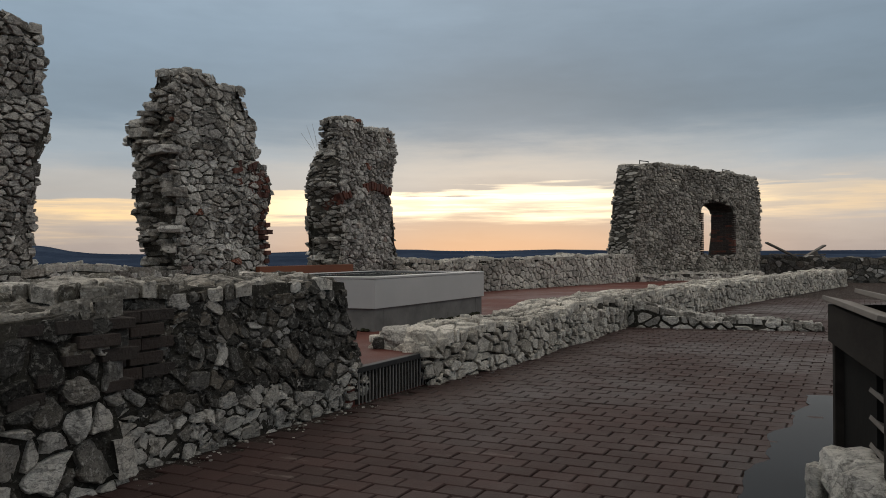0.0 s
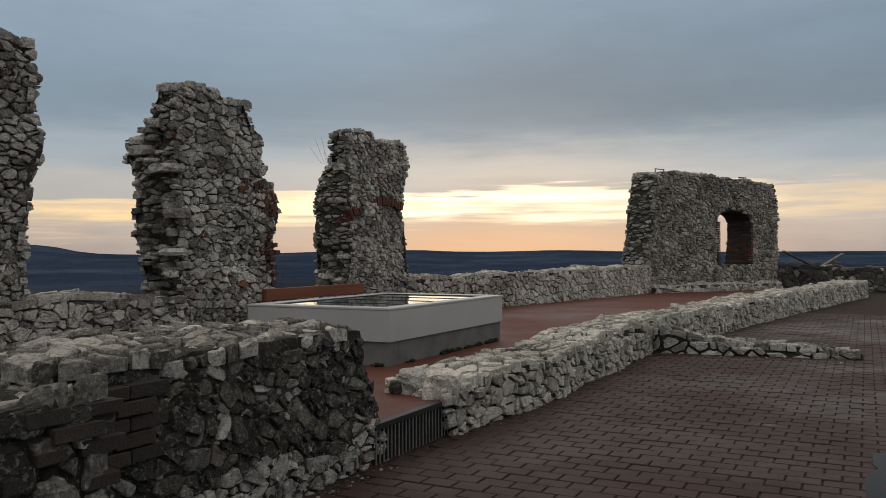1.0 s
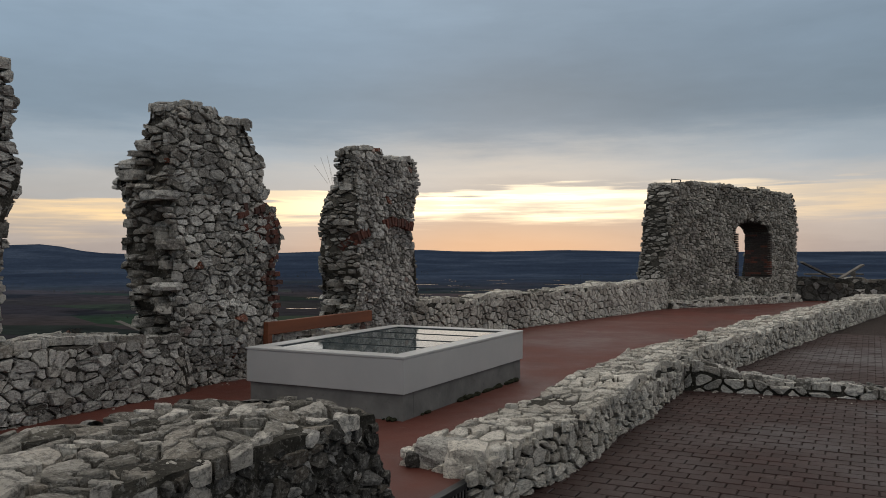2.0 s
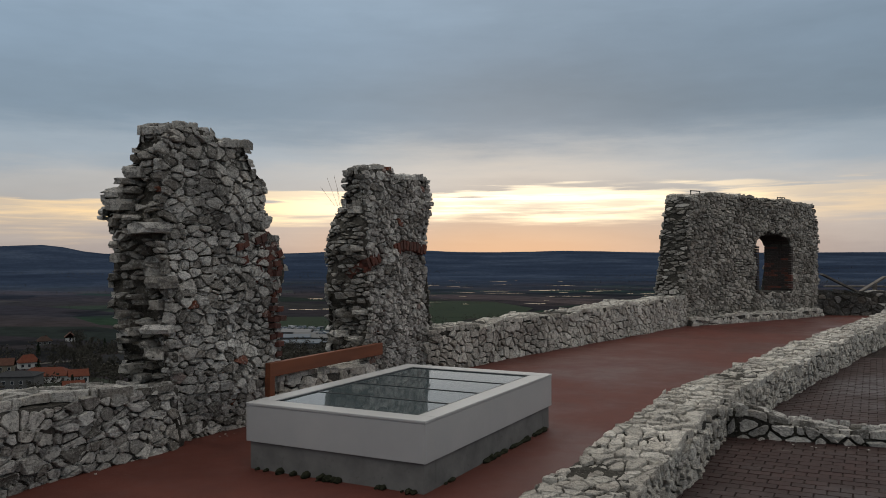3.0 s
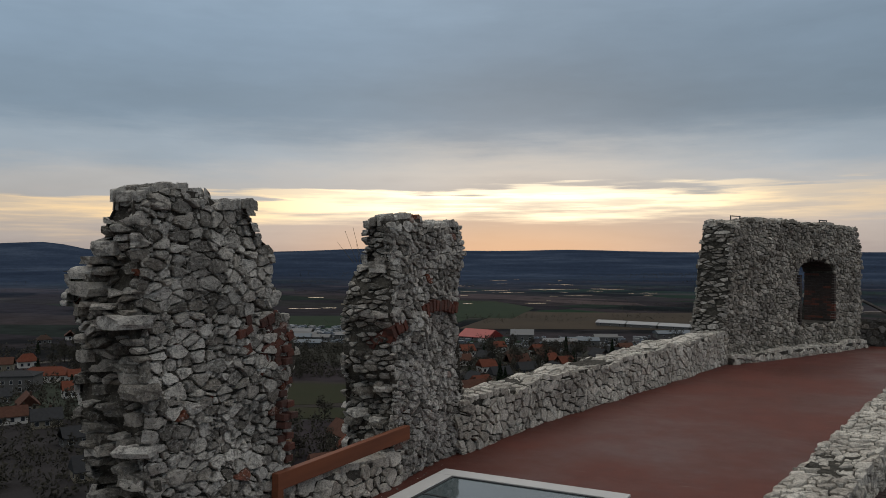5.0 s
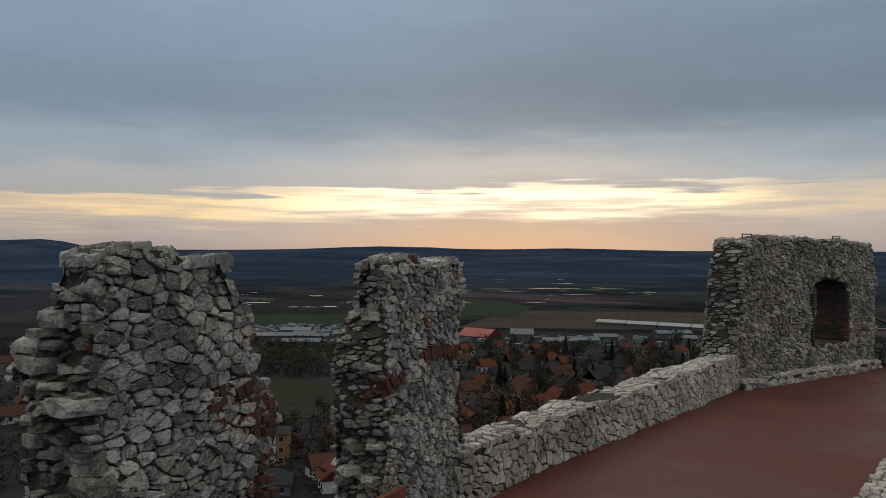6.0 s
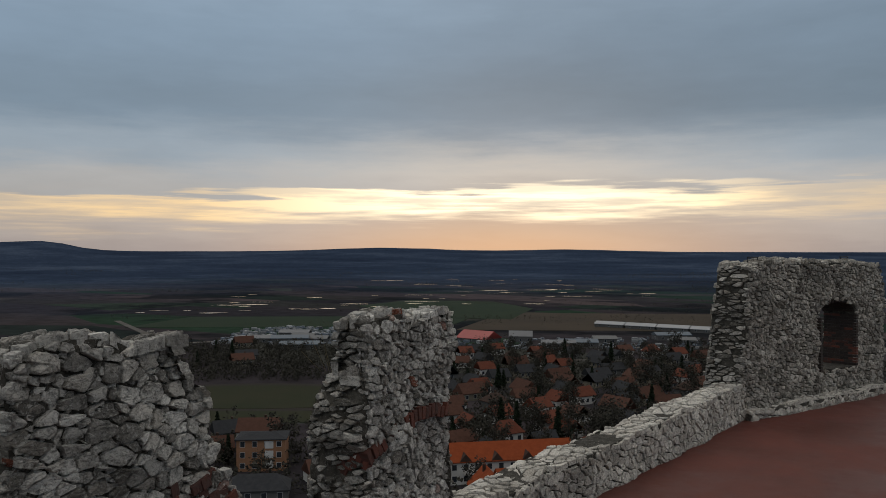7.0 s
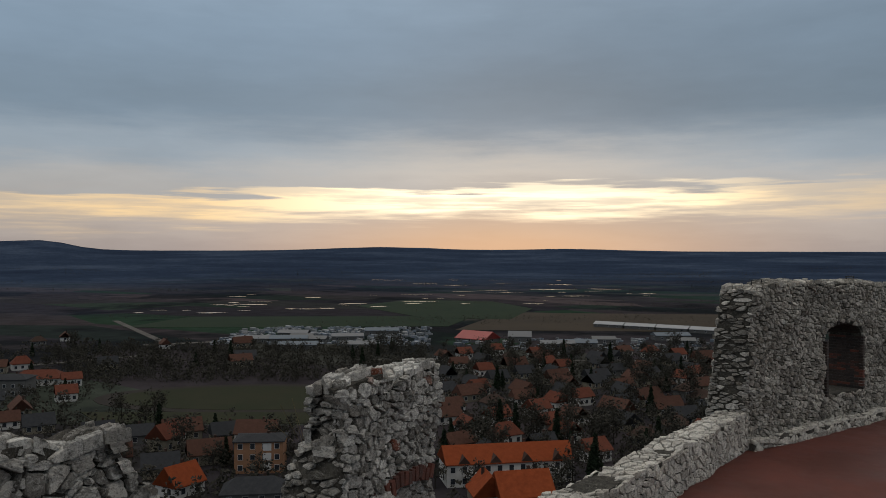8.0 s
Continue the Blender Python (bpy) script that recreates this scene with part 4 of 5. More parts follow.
class Opening:
    """Builds a wall body with one arched opening through it."""

    def inside(self, u, z):
        return HU0 - 0.04 < u < HU1 + 0.05 and HZ0 - 0.03 < z < self.arch(u) + 0.05

    def arch(self, u):
        f = (u - (HU0 + HU1) / 2) / ((HU1 - HU0) / 2)
        return HZ1 + HARCH * math.sqrt(max(0.0, 1 - f * f))

    def __call__(self, name, front, back, left, right, z0, top, thick, mortar):
        vs, fs = [], []

        def strip(zlo, zhi, ulo, uhi, n, nz):
            """A block of the wall between two heights and two ends, each a function."""
            k0 = len(vs)
            for side in (front, back):
                for j in range(nz + 1):
                    for i in range(n + 1):
                        f = i / n
                        um = ulo(0.5 * (zlo(0) + zhi(0))) + (uhi(0.5 * (zlo(0) + zhi(0))) - ulo(0.5 * (zlo(0) + zhi(0)))) * f
                        z = zlo(um) + (zhi(um) - zlo(um)) * j / nz
                        u = ulo(z) + (uhi(z) - ulo(z)) * f
                        vs.append(side(u, z, -0.028))
            m = (n + 1) * (nz + 1)

            def q(s, i, j):
                return k0 + s * m + j * (n + 1) + i
            for j in range(nz):
                for i in range(n):
                    fs.append((q(0, i, j), q(0, i + 1, j), q(0, i + 1, j + 1), q(0, i, j + 1)))
                    fs.append((q(1, i + 1, j), q(1, i, j), q(1, i, j + 1), q(1, i + 1, j + 1)))
                fs.append((q(1, 0, j), q(0, 0, j), q(0, 0, j + 1), q(1, 0, j + 1)))
                fs.append((q(0, n, j), q(1, n, j), q(1, n, j + 1), q(0, n, j + 1)))
            for i in range(n):
                fs.append((q(0, i, nz), q(0, i + 1, nz), q(1, i + 1, nz), q(1, i, nz)))
                fs.append((q(1, i, 0), q(1, i + 1, 0), q(0, i + 1, 0), q(0, i, 0)))
        tp = lambda u: lerp(top, u) - 0.01
        strip(lambda u: z0, tp, lambda z: lerp(left, z), lambda z: HU0, 20, 24)
        strip(lambda u: z0, tp, lambda z: HU1, lambda z: lerp(right, z), 10, 24)
        strip(lambda u: z0, lambda u: HZ0, lambda z: HU0, lambda z: HU1, 8, 6)
        strip(self.arch, tp, lambda z: HU0, lambda z: HU1, 18, 6)
        return raw(name, vs, fs, mortar)


gate_path = Path(GA, GB)
gate = rubble_wall("gate_wall", gate_path, 0.0, [(0, 4.36), (0.6, 4.5), (1.6, 4.55), (3.5, 4.52), (5.5, 4.50), (7.0, 4.46), (8.6, 4.42)], [(0, -0.25), (0.9, -0.05), (4.0, 0.28), (4.3, 0.4)], [(0, 8.50), (3.6, 8.44), (4.2, 8.36), (4.4, 8.2)],
    [(0, 1.15), (4.5, 0.95)], GATELIME, DARKMORTAR, (0.125, 0.09), 0.04, 31, 300, 0.4, hole=Opening(), label="tall freestanding limestone wall with an arched opening", category="ruined wall",
    near=(-6, 31, 2), joint=0.019, end_stone=(0.24, 0.085), end_material=ENDLIME, end_skip=0.12, dent=0.06)
footing = rubble_wall("wall_footing", Path((-6.84, 28.45), (-6.35, 29.3), (-3.42, 36.0)), 0.0, [(0, 0.52), (3, 0.55), (8.2, 0.45)], const(0.0), const(8.25), [(0, 0.42)], PALE, MORTAR, (0.15, 0.115), 0.036, 33, 120, 0.5,
    faces=("front", "left", "right", "top"), label="rough limestone footing along the gate wall", category="wall footing", kind="structure", joint=0.016, plain_cut=True, slab=1.2, dent=0.06)
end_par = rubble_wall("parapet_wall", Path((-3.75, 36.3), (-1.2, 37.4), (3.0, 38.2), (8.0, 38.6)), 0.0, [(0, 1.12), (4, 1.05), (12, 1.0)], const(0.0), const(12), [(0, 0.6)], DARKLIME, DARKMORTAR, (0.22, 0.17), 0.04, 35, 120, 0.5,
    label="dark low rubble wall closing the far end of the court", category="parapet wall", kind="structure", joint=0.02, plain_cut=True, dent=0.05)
# brick lining of the opening
lining = tagged(empty("brick_lining", (*((GA + (GB - GA).normalized() * (HU0 + HU1) / 2)), HZ0)), "old red brick jambs and arch lining the opening", "brick lining", kind="structure")
gd = (GB - GA).normalized()
gn = Vector((gd.y, -gd.x))
BRICKBM = boxed(-0.5, 0.5, -0.5, 0.5, -0.5, 0.5, 0.04)
brick_unit = bpy.data.meshes.new("brick_unit")
BRICKBM.to_mesh(brick_unit)
BRICKBM.free()
brick_unit.materials.append(BRICK)
dark_unit = brick_unit.copy()
dark_unit.materials.clear()
dark_unit.materials.append(DARKBRICK)


def one_brick(parent, at, along, up, size, unit=brick_unit):
    """A brick with its length along one way and its height along another."""
    a, u = Vector(along).normalized(), Vector(up).normalized()
    c = u.cross(a)
    m = Matrix((a, c, u)).transposed().to_4x4()
    ob = new("brick", unit)
    ob.parent = parent
    ob.matrix_parent_inverse = Matrix.Translation(-parent.location) if parent.location.length else Matrix()
    ob.matrix_basis = Matrix.Translation(at) @ m @ Matrix.Diagonal((*size, 1))
    return ob


rng = random.Random(41)
for side, uu in ((0, HU0), (1, HU1)):
    for j in range(int((HZ1 - HZ0) / 0.085)):
        z = HZ0 + 0.045 + j * 0.085
        rows_ = ((0.03, 0.255), (0.295, 0.255), (0.56, 0.255), (0.825, 0.255)) if j % 2 == 0 else ((-0.035, 0.12), (0.16, 0.255), (0.425, 0.255), (0.69, 0.255), (0.885, 0.12))
        for dd, size in rows_:
            p = GA + gd * (uu + (-0.055 if side == 0 else 0.055) * rng.uniform(0.8, 1.1)) - gn * dd
            one_brick(lining, (p.x, p.y, z), (gn.x, gn.y, 0), (0, 0, 1), (size, 0.13, 0.07), brick_unit if side and rng.random() < 0.25 else dark_unit)
for k in range(17):
    a = math.pi * (k + 0.5) / 17
    for dd in (0.12, 0.45, 0.78):
        p = GA + gd * ((HU0 + HU1) / 2 - math.cos(a) * ((HU1 - HU0) / 2 + 0.05)) - gn * (dd + 0.06)
        one_brick(lining, (p.x, p.y, HZ1 + math.sin(a) * (HARCH + 0.04)), (gn.x, gn.y, 0), (gd.x * -math.cos(a) * 0.5, gd.y * -math.cos(a) * 0.5, math.sin(a) + 0.3), (0.32, 0.13, 0.12), dark_unit)
# small iron brackets on the crest
for u in (0.95, 6.35):
    p = GA + gd * u - gn * 0.4
    br = tagged(empty("crest_bracket", (p.x, p.y, 4.46)), "small iron bracket standing on the wall crest", "bracket", group="brackets on the gate wall")
    for a, b in (((0, 0, 0), (0, 0, 0.22)), ((0.5, 0, 0), (0.5, 0, 0.22)), ((-0.02, 0, 0.21), (0.52, 0, 0.21))):
        m, ln = beam_matrix(Vector((gd.x * a[0], gd.y * a[0], a[2])), Vector((gd.x * b[0], gd.y * b[0], b[2])))
        part("bar", boxed(-ln / 2, ln / 2, -0.015, 0.015, -0.015, 0.015, 0.004, m), DARKMETAL, br)

# brick courses: on the thick stump, on pier 2 and the arch springing on pier 3
rng = random.Random(43)
for j in range(5):
    for i in range(9):
        y = 0.9 + 0.29 * i + (0.14 if j % 2 else 0.0)
        if y > 3.3:
            continue
        if rng.random() < 0.25:
            continue
        one_brick(butt, (-3.71 + rng.uniform(-0.03, 0.02), y, 0.98 - 0.085 * j), (0, 1, 0), (rng.uniform(-0.10, 0.10), rng.uniform(-0.05, 0.05), 1), (rng.uniform(0.15, 0.27), 0.13, rng.uniform(0.054, 0.07)), dark_unit)
    for i in range(2):
        one_brick(near_wall, (-3.915 + rng.uniform(-0.02, 0.015), 3.42 + 0.28 * i - (0.1 if j % 2 else 0), 0.99 - 0.085 * j), (0, 1, 0), (rng.uniform(-0.04, 0.04), 0, 1), (0.26, 0.13, 0.07), dark_unit)
for j in range(7):
    for i in range(8):
        y, z = 10.28 + 0.115 * i + rng.uniform(-0.02, 0.02), 2.22 + 0.1 * j + 0.03 * i
        if rng.random() < 0.35 or y > 11.1 or z > 2.9 or z < 2.75 - 0.12 * (i + 1):
            continue
        one_brick(pier_2, (FX + 0.015 + rng.uniform(-0.03, 0.02), y, z), (1, 0, 0), (0, -0.35 + rng.uniform(-0.25, 0.25), 1), (0.12, rng.uniform(0.08, 0.13), rng.uniform(0.07, 0.11)))
for j in range(13):
    for i in range(2):
        if rng.random() < 0.4:
            continue
        one_brick(pier_2, (FX - 0.12 + 0.14 * rng.random(), 10.98 + 0.1 * i, 1.0 + 0.125 * j + rng.uniform(-0.02, 0.02)), (1, 0, 0), (0, rng.uniform(-0.12, 0.12), 1), (0.24, 0.12, 0.07))
for k in range(22):
    f = k / 21
    y, z = 13.35 + 1.95 * f, 2.42 + 0.34 * math.sin(0.15 + f * 2.2) + rng.uniform(-0.03, 0.03)
    if rng.random() < 0.12:
        continue
    one_brick(pier_3, (FX + 0.005 + rng.uniform(-0.025, 0.015), y, z), (1, 0, 0), (0, -0.75 + 1.2 * f + rng.uniform(-0.15, 0.15), 1), (0.12, 0.078, rng.uniform(0.14, 0.2)))
for k in range(9):
    one_brick(pier_3, (FX - 0.02 - 0.07 * k, 13.40 - 0.02 * rng.random(), 2.44 + rng.uniform(-0.06, 0.06) - 0.02 * k), (0, 1, 0), (0.2 + rng.uniform(-0.2, 0.2), 0, 1), (0.12, 0.08, 0.16))

# ---- skylight on the terrace ----
SX0, SX1, SY0, SY1, SZ = -7.60, -5.445, 8.79, 12.15, 1.065
sky = tagged(empty("roof_light", (SX0, SY0, TERR)), "white metal framed glass roof light on a grey plinth", "roof light")
inv = Matrix.Translation(-Vector((SX0, SY0, TERR)))


def sky_part(name, bm, mat, label="", parent=None):
    ob = part(name, bm, mat, parent or sky, label)
    if parent is None:
        ob.matrix_parent_inverse = inv
    return ob


IN = 0.03
for a in ((SX0 + IN, SX1 - IN, SY0 + IN, SY0 + 0.26), (SX0 + IN, SX1 - IN, SY1 - 0.26, SY1 - IN), (SX0 + IN, SX0 + 0.26, SY0 + 0.263, SY1 - 0.263), (SX1 - 0.26, SX1 - IN, SY0 + 0.263, SY1 - 0.263)):
    sky_part("plinth", boxed(*a, TERR - 0.1, 0.70, 0.006), CONCRETE, "stained grey rendered plinth")
for nm, a in (("side_panel", (SX0, SX1 - 0.002, SY0, SY0 + 0.03)), ("side_panel", (SX0, SX1 - 0.002, SY1 - 0.03, SY1)), ("side_panel", (SX0, SX0 + 0.03, SY0 + 0.032, SY1 - 0.032)), ("side_panel", (SX1 - 0.03, SX1, SY0 + 0.004, SY1 - 0.004))):
    sky_part(nm, boxed(*a, 0.66, SZ - 0.032, 0.004), WHITE)
for a in ((SX0 - 0.006, SX1 + 0.006, SY0 - 0.006, SY0 + 0.22), (SX0 - 0.006, SX1 + 0.006, SY1 - 0.22, SY1 + 0.006), (SX0 - 0.006, SX0 + 0.20, SY0 + 0.223, SY1 - 0.223), (SX1 - 0.20, SX1 + 0.006, SY0 + 0.223, SY1 - 0.223)):
    sky_part("rim", boxed(*a, SZ - 0.03, SZ, 0.008), WHITE)
gx0, gx1, gy0, gy1 = SX0 + 0.20, SX1 - 0.20, SY0 + 0.22, SY1 - 0.22
for a in ((gx0, gx1, gy0, gy0 + 0.03), (gx0, gx1, gy1 - 0.03, gy1), (gx0, gx0 + 0.03, gy0 + 0.032, gy1 - 0.032), (gx1 - 0.03, gx1, gy0 + 0.032, gy1 - 0.032)):
    sky_part("gasket", boxed(*a, SZ - 0.05, SZ - 0.006, 0.003), DARKMETAL)
step = (gy1 - gy0) / 4
for k in range(4):
    p = sky_part("pane", boxed(gx0 + 0.02, gx1 - 0.02, gy0 + step * k + 0.012, gy0 + step * (k + 1) - 0.012, SZ - 0.035, SZ - 0.016), GLASS, "dark reflecting glass pane")
    if k:
        sky_part("glazing_bar", boxed(gx0 + 0.03, gx1 - 0.03, gy0 + step * k - 0.012, gy0 + step * k + 0.012, SZ - 0.06, SZ - 0.009, 0.003), DARKMETAL)
# added dark sheet, painted as the shaded shaft seen through the panes
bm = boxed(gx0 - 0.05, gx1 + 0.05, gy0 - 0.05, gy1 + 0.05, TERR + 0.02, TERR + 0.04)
sky_part("shaft_floor", bm, SHAFTDARK)
rng = random.Random(47)
for k in range(46):
    f = rng.random()
    if k < 30:
        x, y = SX1 - IN + 0.02, SY0 + 0.1 + f ** 0.6 * (SY1 - SY0 - 0.2)
    else:
        x, y = SX0 + 0.1 + f * (SX1 - SX0 - 0.2), SY0 + IN - 0.02
    bm = bmesh.new()
    bmesh.ops.create_icosphere(bm, subdivisions=2, radius=1.0)
    s = rng.uniform(0.012, 0.04)
    for v in bm.verts:
        v.co = Vector((v.co.x * s, v.co.y * s * 2.2, v.co.z * s * 1.0)) * (1 + 0.5 * noise.noise(v.co * 2.3 + Vector((k, 0, 0))))
    ob = finish("moss_tuft", bm, MOSS)
    ob.location = (x, y, TERR + s * 0.5)
    tagged(ob, "dark moss tuft at the foot of the plinth", "moss", "moss along the plinth")

# ---- grating in the step ----
gr = tagged(empty("step_grating", (-3.83, 5.95, PAVE)), "upright steel bar grating in the terrace step", "grating")
ginv = Matrix.Translation(-Vector((-3.83, 5.95, PAVE)))
# flat dark sheet in place of the shaded hollow behind the bars
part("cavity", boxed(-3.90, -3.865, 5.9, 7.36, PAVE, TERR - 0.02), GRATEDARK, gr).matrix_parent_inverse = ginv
part("edge_angle", boxed(-3.90, -3.825, 5.9, 7.38, TERR - 0.035, TERR + 0.012, 0.004), DARKMETAL, gr, "dark steel edge angle").matrix_parent_inverse = ginv
for k in range(25):
    y = 5.93 + k * 0.058
    part("bar", boxed(-3.851, -3.840, y, y + 0.011, PAVE, TERR - 0.036, 0.002), GRATE, gr).matrix_parent_inverse = ginv

# ---- beam across the gap between the piers ----
m, ln = beam_matrix((-8.98, 10.78, 1.06), (-8.98, 13.62, 1.06))
beam = part("timber_beam", boxed(-ln / 2, ln / 2, -0.045, 0.045, -0.095, 0.095, 0.008, m), RUST, None)
tagged(beam, "rust-brown wooden beam closing the gap between piers", "beam")
post = part("timber_post", boxed(-9.03, -8.94, 10.78, 10.88, 0.70, 0.97, 0.006), RUST, None)
tagged(post, "short rust-brown post under the beam", "post")


def rock(at, size, seed, material=LIME, label="loose limestone block on the ground", turn=0.0):
    bm = bmesh.new()
    bmesh.ops.create_cube(bm, size=2.0)
    bmesh.ops.subdivide_edges(bm, edges=bm.edges[:], cuts=5, use_grid_fill=True)
    for v in bm.verts:
        c = v.co
        r = c.normalized() * 1.25
        c = c.lerp(r, 0.42)
        k = Vector((seed * 3.1, seed * 1.7, 0))
        c = c * (1 + 0.20 * noise.noise(c * 0.9 + k) + 0.10 * noise.noise(c * 2.6 + k) + 0.05 * noise.noise(c * 6 + k))
        v.co = Vector((c.x * size[0] / 2, c.y * size[1] / 2, max(c.z, -0.92) * size[2] / 2))
    ob = finish("stone_block", bm, material)
    ob.matrix_world = pose(at[0], at[1], at[2] + size[2] * 0.46, 0, 0, turn)
    return tagged(ob, label, "stone block", "loose stone blocks")


rock((-4.25, 7.42, TERR), (0.42, 0.34, 0.22), 2, LIME, "rough limestone block at the head of the low wall")
rock((-3.98, 7.35, TERR - 0.1), (0.34, 0.40, 0.34), 5, PALE, "pale limestone block at the head of the low wall", 20)
rock((-4.46, 7.30, TERR), (0.16, 0.16, 0.12), 6, DARKLIME, "small dark stone lying on the terrace", 40)
rock((0.02, 4.62, PAVE), (0.36, 0.40, 0.29), 8, LIME, "large limestone block beside the timber cover", 12)
rock((-0.20, 4.66, PAVE), (0.09, 0.16, 0.20), 9, LIME, "upright limestone chip leaning on a block", -15)
rock((0.16, 4.22, PAVE), (0.42, 0.40, 0.30), 10, LIME, "large limestone block beside the timber cover", 50)

# ---- timber cover at the court's edge ----
tb = tagged(empty("timber_cover", (-0.175, 5.63, PAVE)), "dark stained timber cover with a pitched plank lid", "timber cover")
tb.rotation_euler = (0, 0, radians(9.3))
tinv = Matrix.Translation(-Vector((-0.175, 5.63, PAVE)))


def tpart(name, bm, mat, label=""):
    ob = part(name, bm, mat, tb, label)
    ob.matrix_parent_inverse = tinv


X0, X1, Y0, Y1 = -0.155, 1.5, 4.10, 5.60
for x, y in ((X0, Y0), (X0, Y1), (X1, Y0), (X1, Y1)):
    tpart("post", boxed(x, x + 0.09, y - 0.09, y, PAVE, 0.84, 0.008), TIMBER)
tpart("fascia", boxed(X0 - 0.02, X0 + 0.02, Y0 - 0.12, Y1 + 0.03, 0.80, 1.03, 0.006), TIMBER)
tpart("fascia", boxed(X0 + 0.022, X1 + 0.1, Y0 - 0.12, Y0 - 0.08, 0.80, 1.03, 0.006), OLDWOOD)
tpart("fascia", boxed(X0 + 0.022, X1 + 0.1, Y1 - 0.01, Y1 + 0.03, 0.80, 1.03, 0.006), TIMBER)
# added panels, coloured as the shade between the posts
tpart("lining", boxed(X0 + 0.05, X0 + 0.08, Y0 + 0.42, Y1 - 0.091, PAVE, 0.80), COVERDARK)
tpart("lining", boxed(X0 + 0.5, X0 + 0.53, Y0, Y1 - 0.14, PAVE, 0.80), COVERDARK)
tpart("lining", boxed(X0 + 0.16, X1, Y1 - 0.13, Y1 - 0.1, PAVE, 0.80), COVERDARK)
for k in range(4):
    tpart("slat", boxed(-0.22, 0.22, -0.04, 0.04, -0.012, 0.012, 0.003, pose(X0 + 0.08, Y0 + 0.35, 0.22 + 0.14 * k, 24, 0, 90)), OLDWOOD)
for k in range(9):
    x = X0 - 0.05 + k * 0.185
    m, ln = beam_matrix((x + 0.09, Y0 - 0.15, 1.05 + 0.045 * min(k, 8 - k)), (x + 0.09, Y1 + 0.06, 1.05 + 0.045 * min(k, 8 - k)))
    tpart("lid_plank", boxed(-ln / 2, ln / 2, -0.092, 0.092, -0.014, 0.014, 0.004, m @ pose(0, 0, 0, (13 if k < 4 else (-13 if k > 4 else 0)))), OLDWOOD)

# ---- broken planks at the far end ----
def far_at(f, r, z):
    p = FWD * f + RGT * r
    return Vector((p.x, p.y, z))


for a, b, label in (((36.0, 14.85, 1.75), (36.2, 16.9, 0.78), "long weathered plank leaning over the far wall"), ((36.4, 17.65, 1.62), (36.1, 16.1, 0.80), "weathered plank crossing another over the far wall"), ((36.9, 15.4, 1.22), (36.9, 17.9, 1.20), "weathered horizontal plank on the far wall")):
    m, ln = beam_matrix(far_at(*a), far_at(*b))
    tagged(part("plank", boxed(-ln / 2, ln / 2, -0.11, 0.11, -0.035, 0.035, 0.006, m), OLDWOOD, None), label, "plank", "broken planks at the far wall")
m, ln = beam_matrix(far_at(36.8, 17.45, 0.1), far_at(36.8, 17.45, 1.32))
tagged(part("plank_post", boxed(-ln / 2, ln / 2, -0.09, 0.09, -0.09, 0.09, 0.008, m), OLDWOOD, None), "dark weathered post holding planks at the far wall", "post")
# dry grass on the crest of pier 3
gr2 = bmesh.new()
rng = random.Random(53)
for k in range(4):
    b = Vector((FX - 0.45 + rng.uniform(-0.1, 0.1), 13.22 + rng.uniform(-0.08, 0.05), 3.42))
    t_ = b + Vector((rng.uniform(-0.1, 0.1), rng.uniform(-0.45, -0.1), rng.uniform(0.25, 0.5)))
    m, ln = beam_matrix(b, t_)
    box(gr2, -ln / 2, ln / 2, -0.0015, 0.0015, -0.0015, 0.0015, 0, m)
tagged(finish("grass_tuft", gr2, DRYGRASS), "thin dry grass stalks growing from the pier", "grass", kind="stuff")
# chips and pebbles along the wall feet
rng = random.Random(59)
chips = bmesh.new()
bmesh.ops.create_icosphere(chips, subdivisions=1, radius=1.0)
cv_, cf_ = [v.co.copy() for v in chips.verts], [tuple(v.index for v in f.verts) for f in chips.faces]
chips.free()
vs, fs = [], []
for k in range(200):
    q = rng.random()
    if q < 0.35:
        x, y, z = -3.80 + abs(rng.gauss(0, 0.10)), rng.uniform(3.3, 6.0), PAVE
    elif q < 0.7:
        x, y, z = -3.74 + abs(rng.gauss(0, 0.08)), rng.uniform(7.3, 14.0), PAVE
    elif q < 0.85:
        x, y, z = rng.uniform(-3.4, -0.6), 14.1 - abs(rng.gauss(0, 0.12)), PAVE
    else:
        x, y, z = FX + 0.10 + abs(rng.gauss(0, 0.07)), rng.uniform(6.0, 15.0), TERR
    s = 0.003 + 0.013 * rng.random() ** 2
    o = len(vs)
    vs += [(x + c.x * s * rng.uniform(0.8, 1.6), y + c.y * s * rng.uniform(0.8, 1.6), z + s * 0.3 + c.z * s * 0.7) for c in cv_]
    fs += [tuple(i + o for i in f) for f in cf_]
tagged(raw("stone_chips", vs, fs, LIME), "small limestone chips strewn along the wall feet", "chips", kind="stuff")

# ---- town on the plain ----
def wall_mat(name, c):
    return plain(name, c, tuple(v * 0.82 for v in c), 0.6, 0.9, 0, 0.01)


def roof_mat(name, c):
    m = Mat(name, 0.95, 0.0, 0.1)
    k = m.mix(m.ramp(m.noise(0.9, 6, 0.65), (0.3, 0.0), (0.7, 1.0)), c, tuple(v * 0.6 for v in c))
    k = m.mix(m.math("MULTIPLY", m.obj, 0.5), k, tuple(v * 0.5 for v in c))
    return m.done(k, None, m.noise(6.0, 4), 0.05, 0.5)


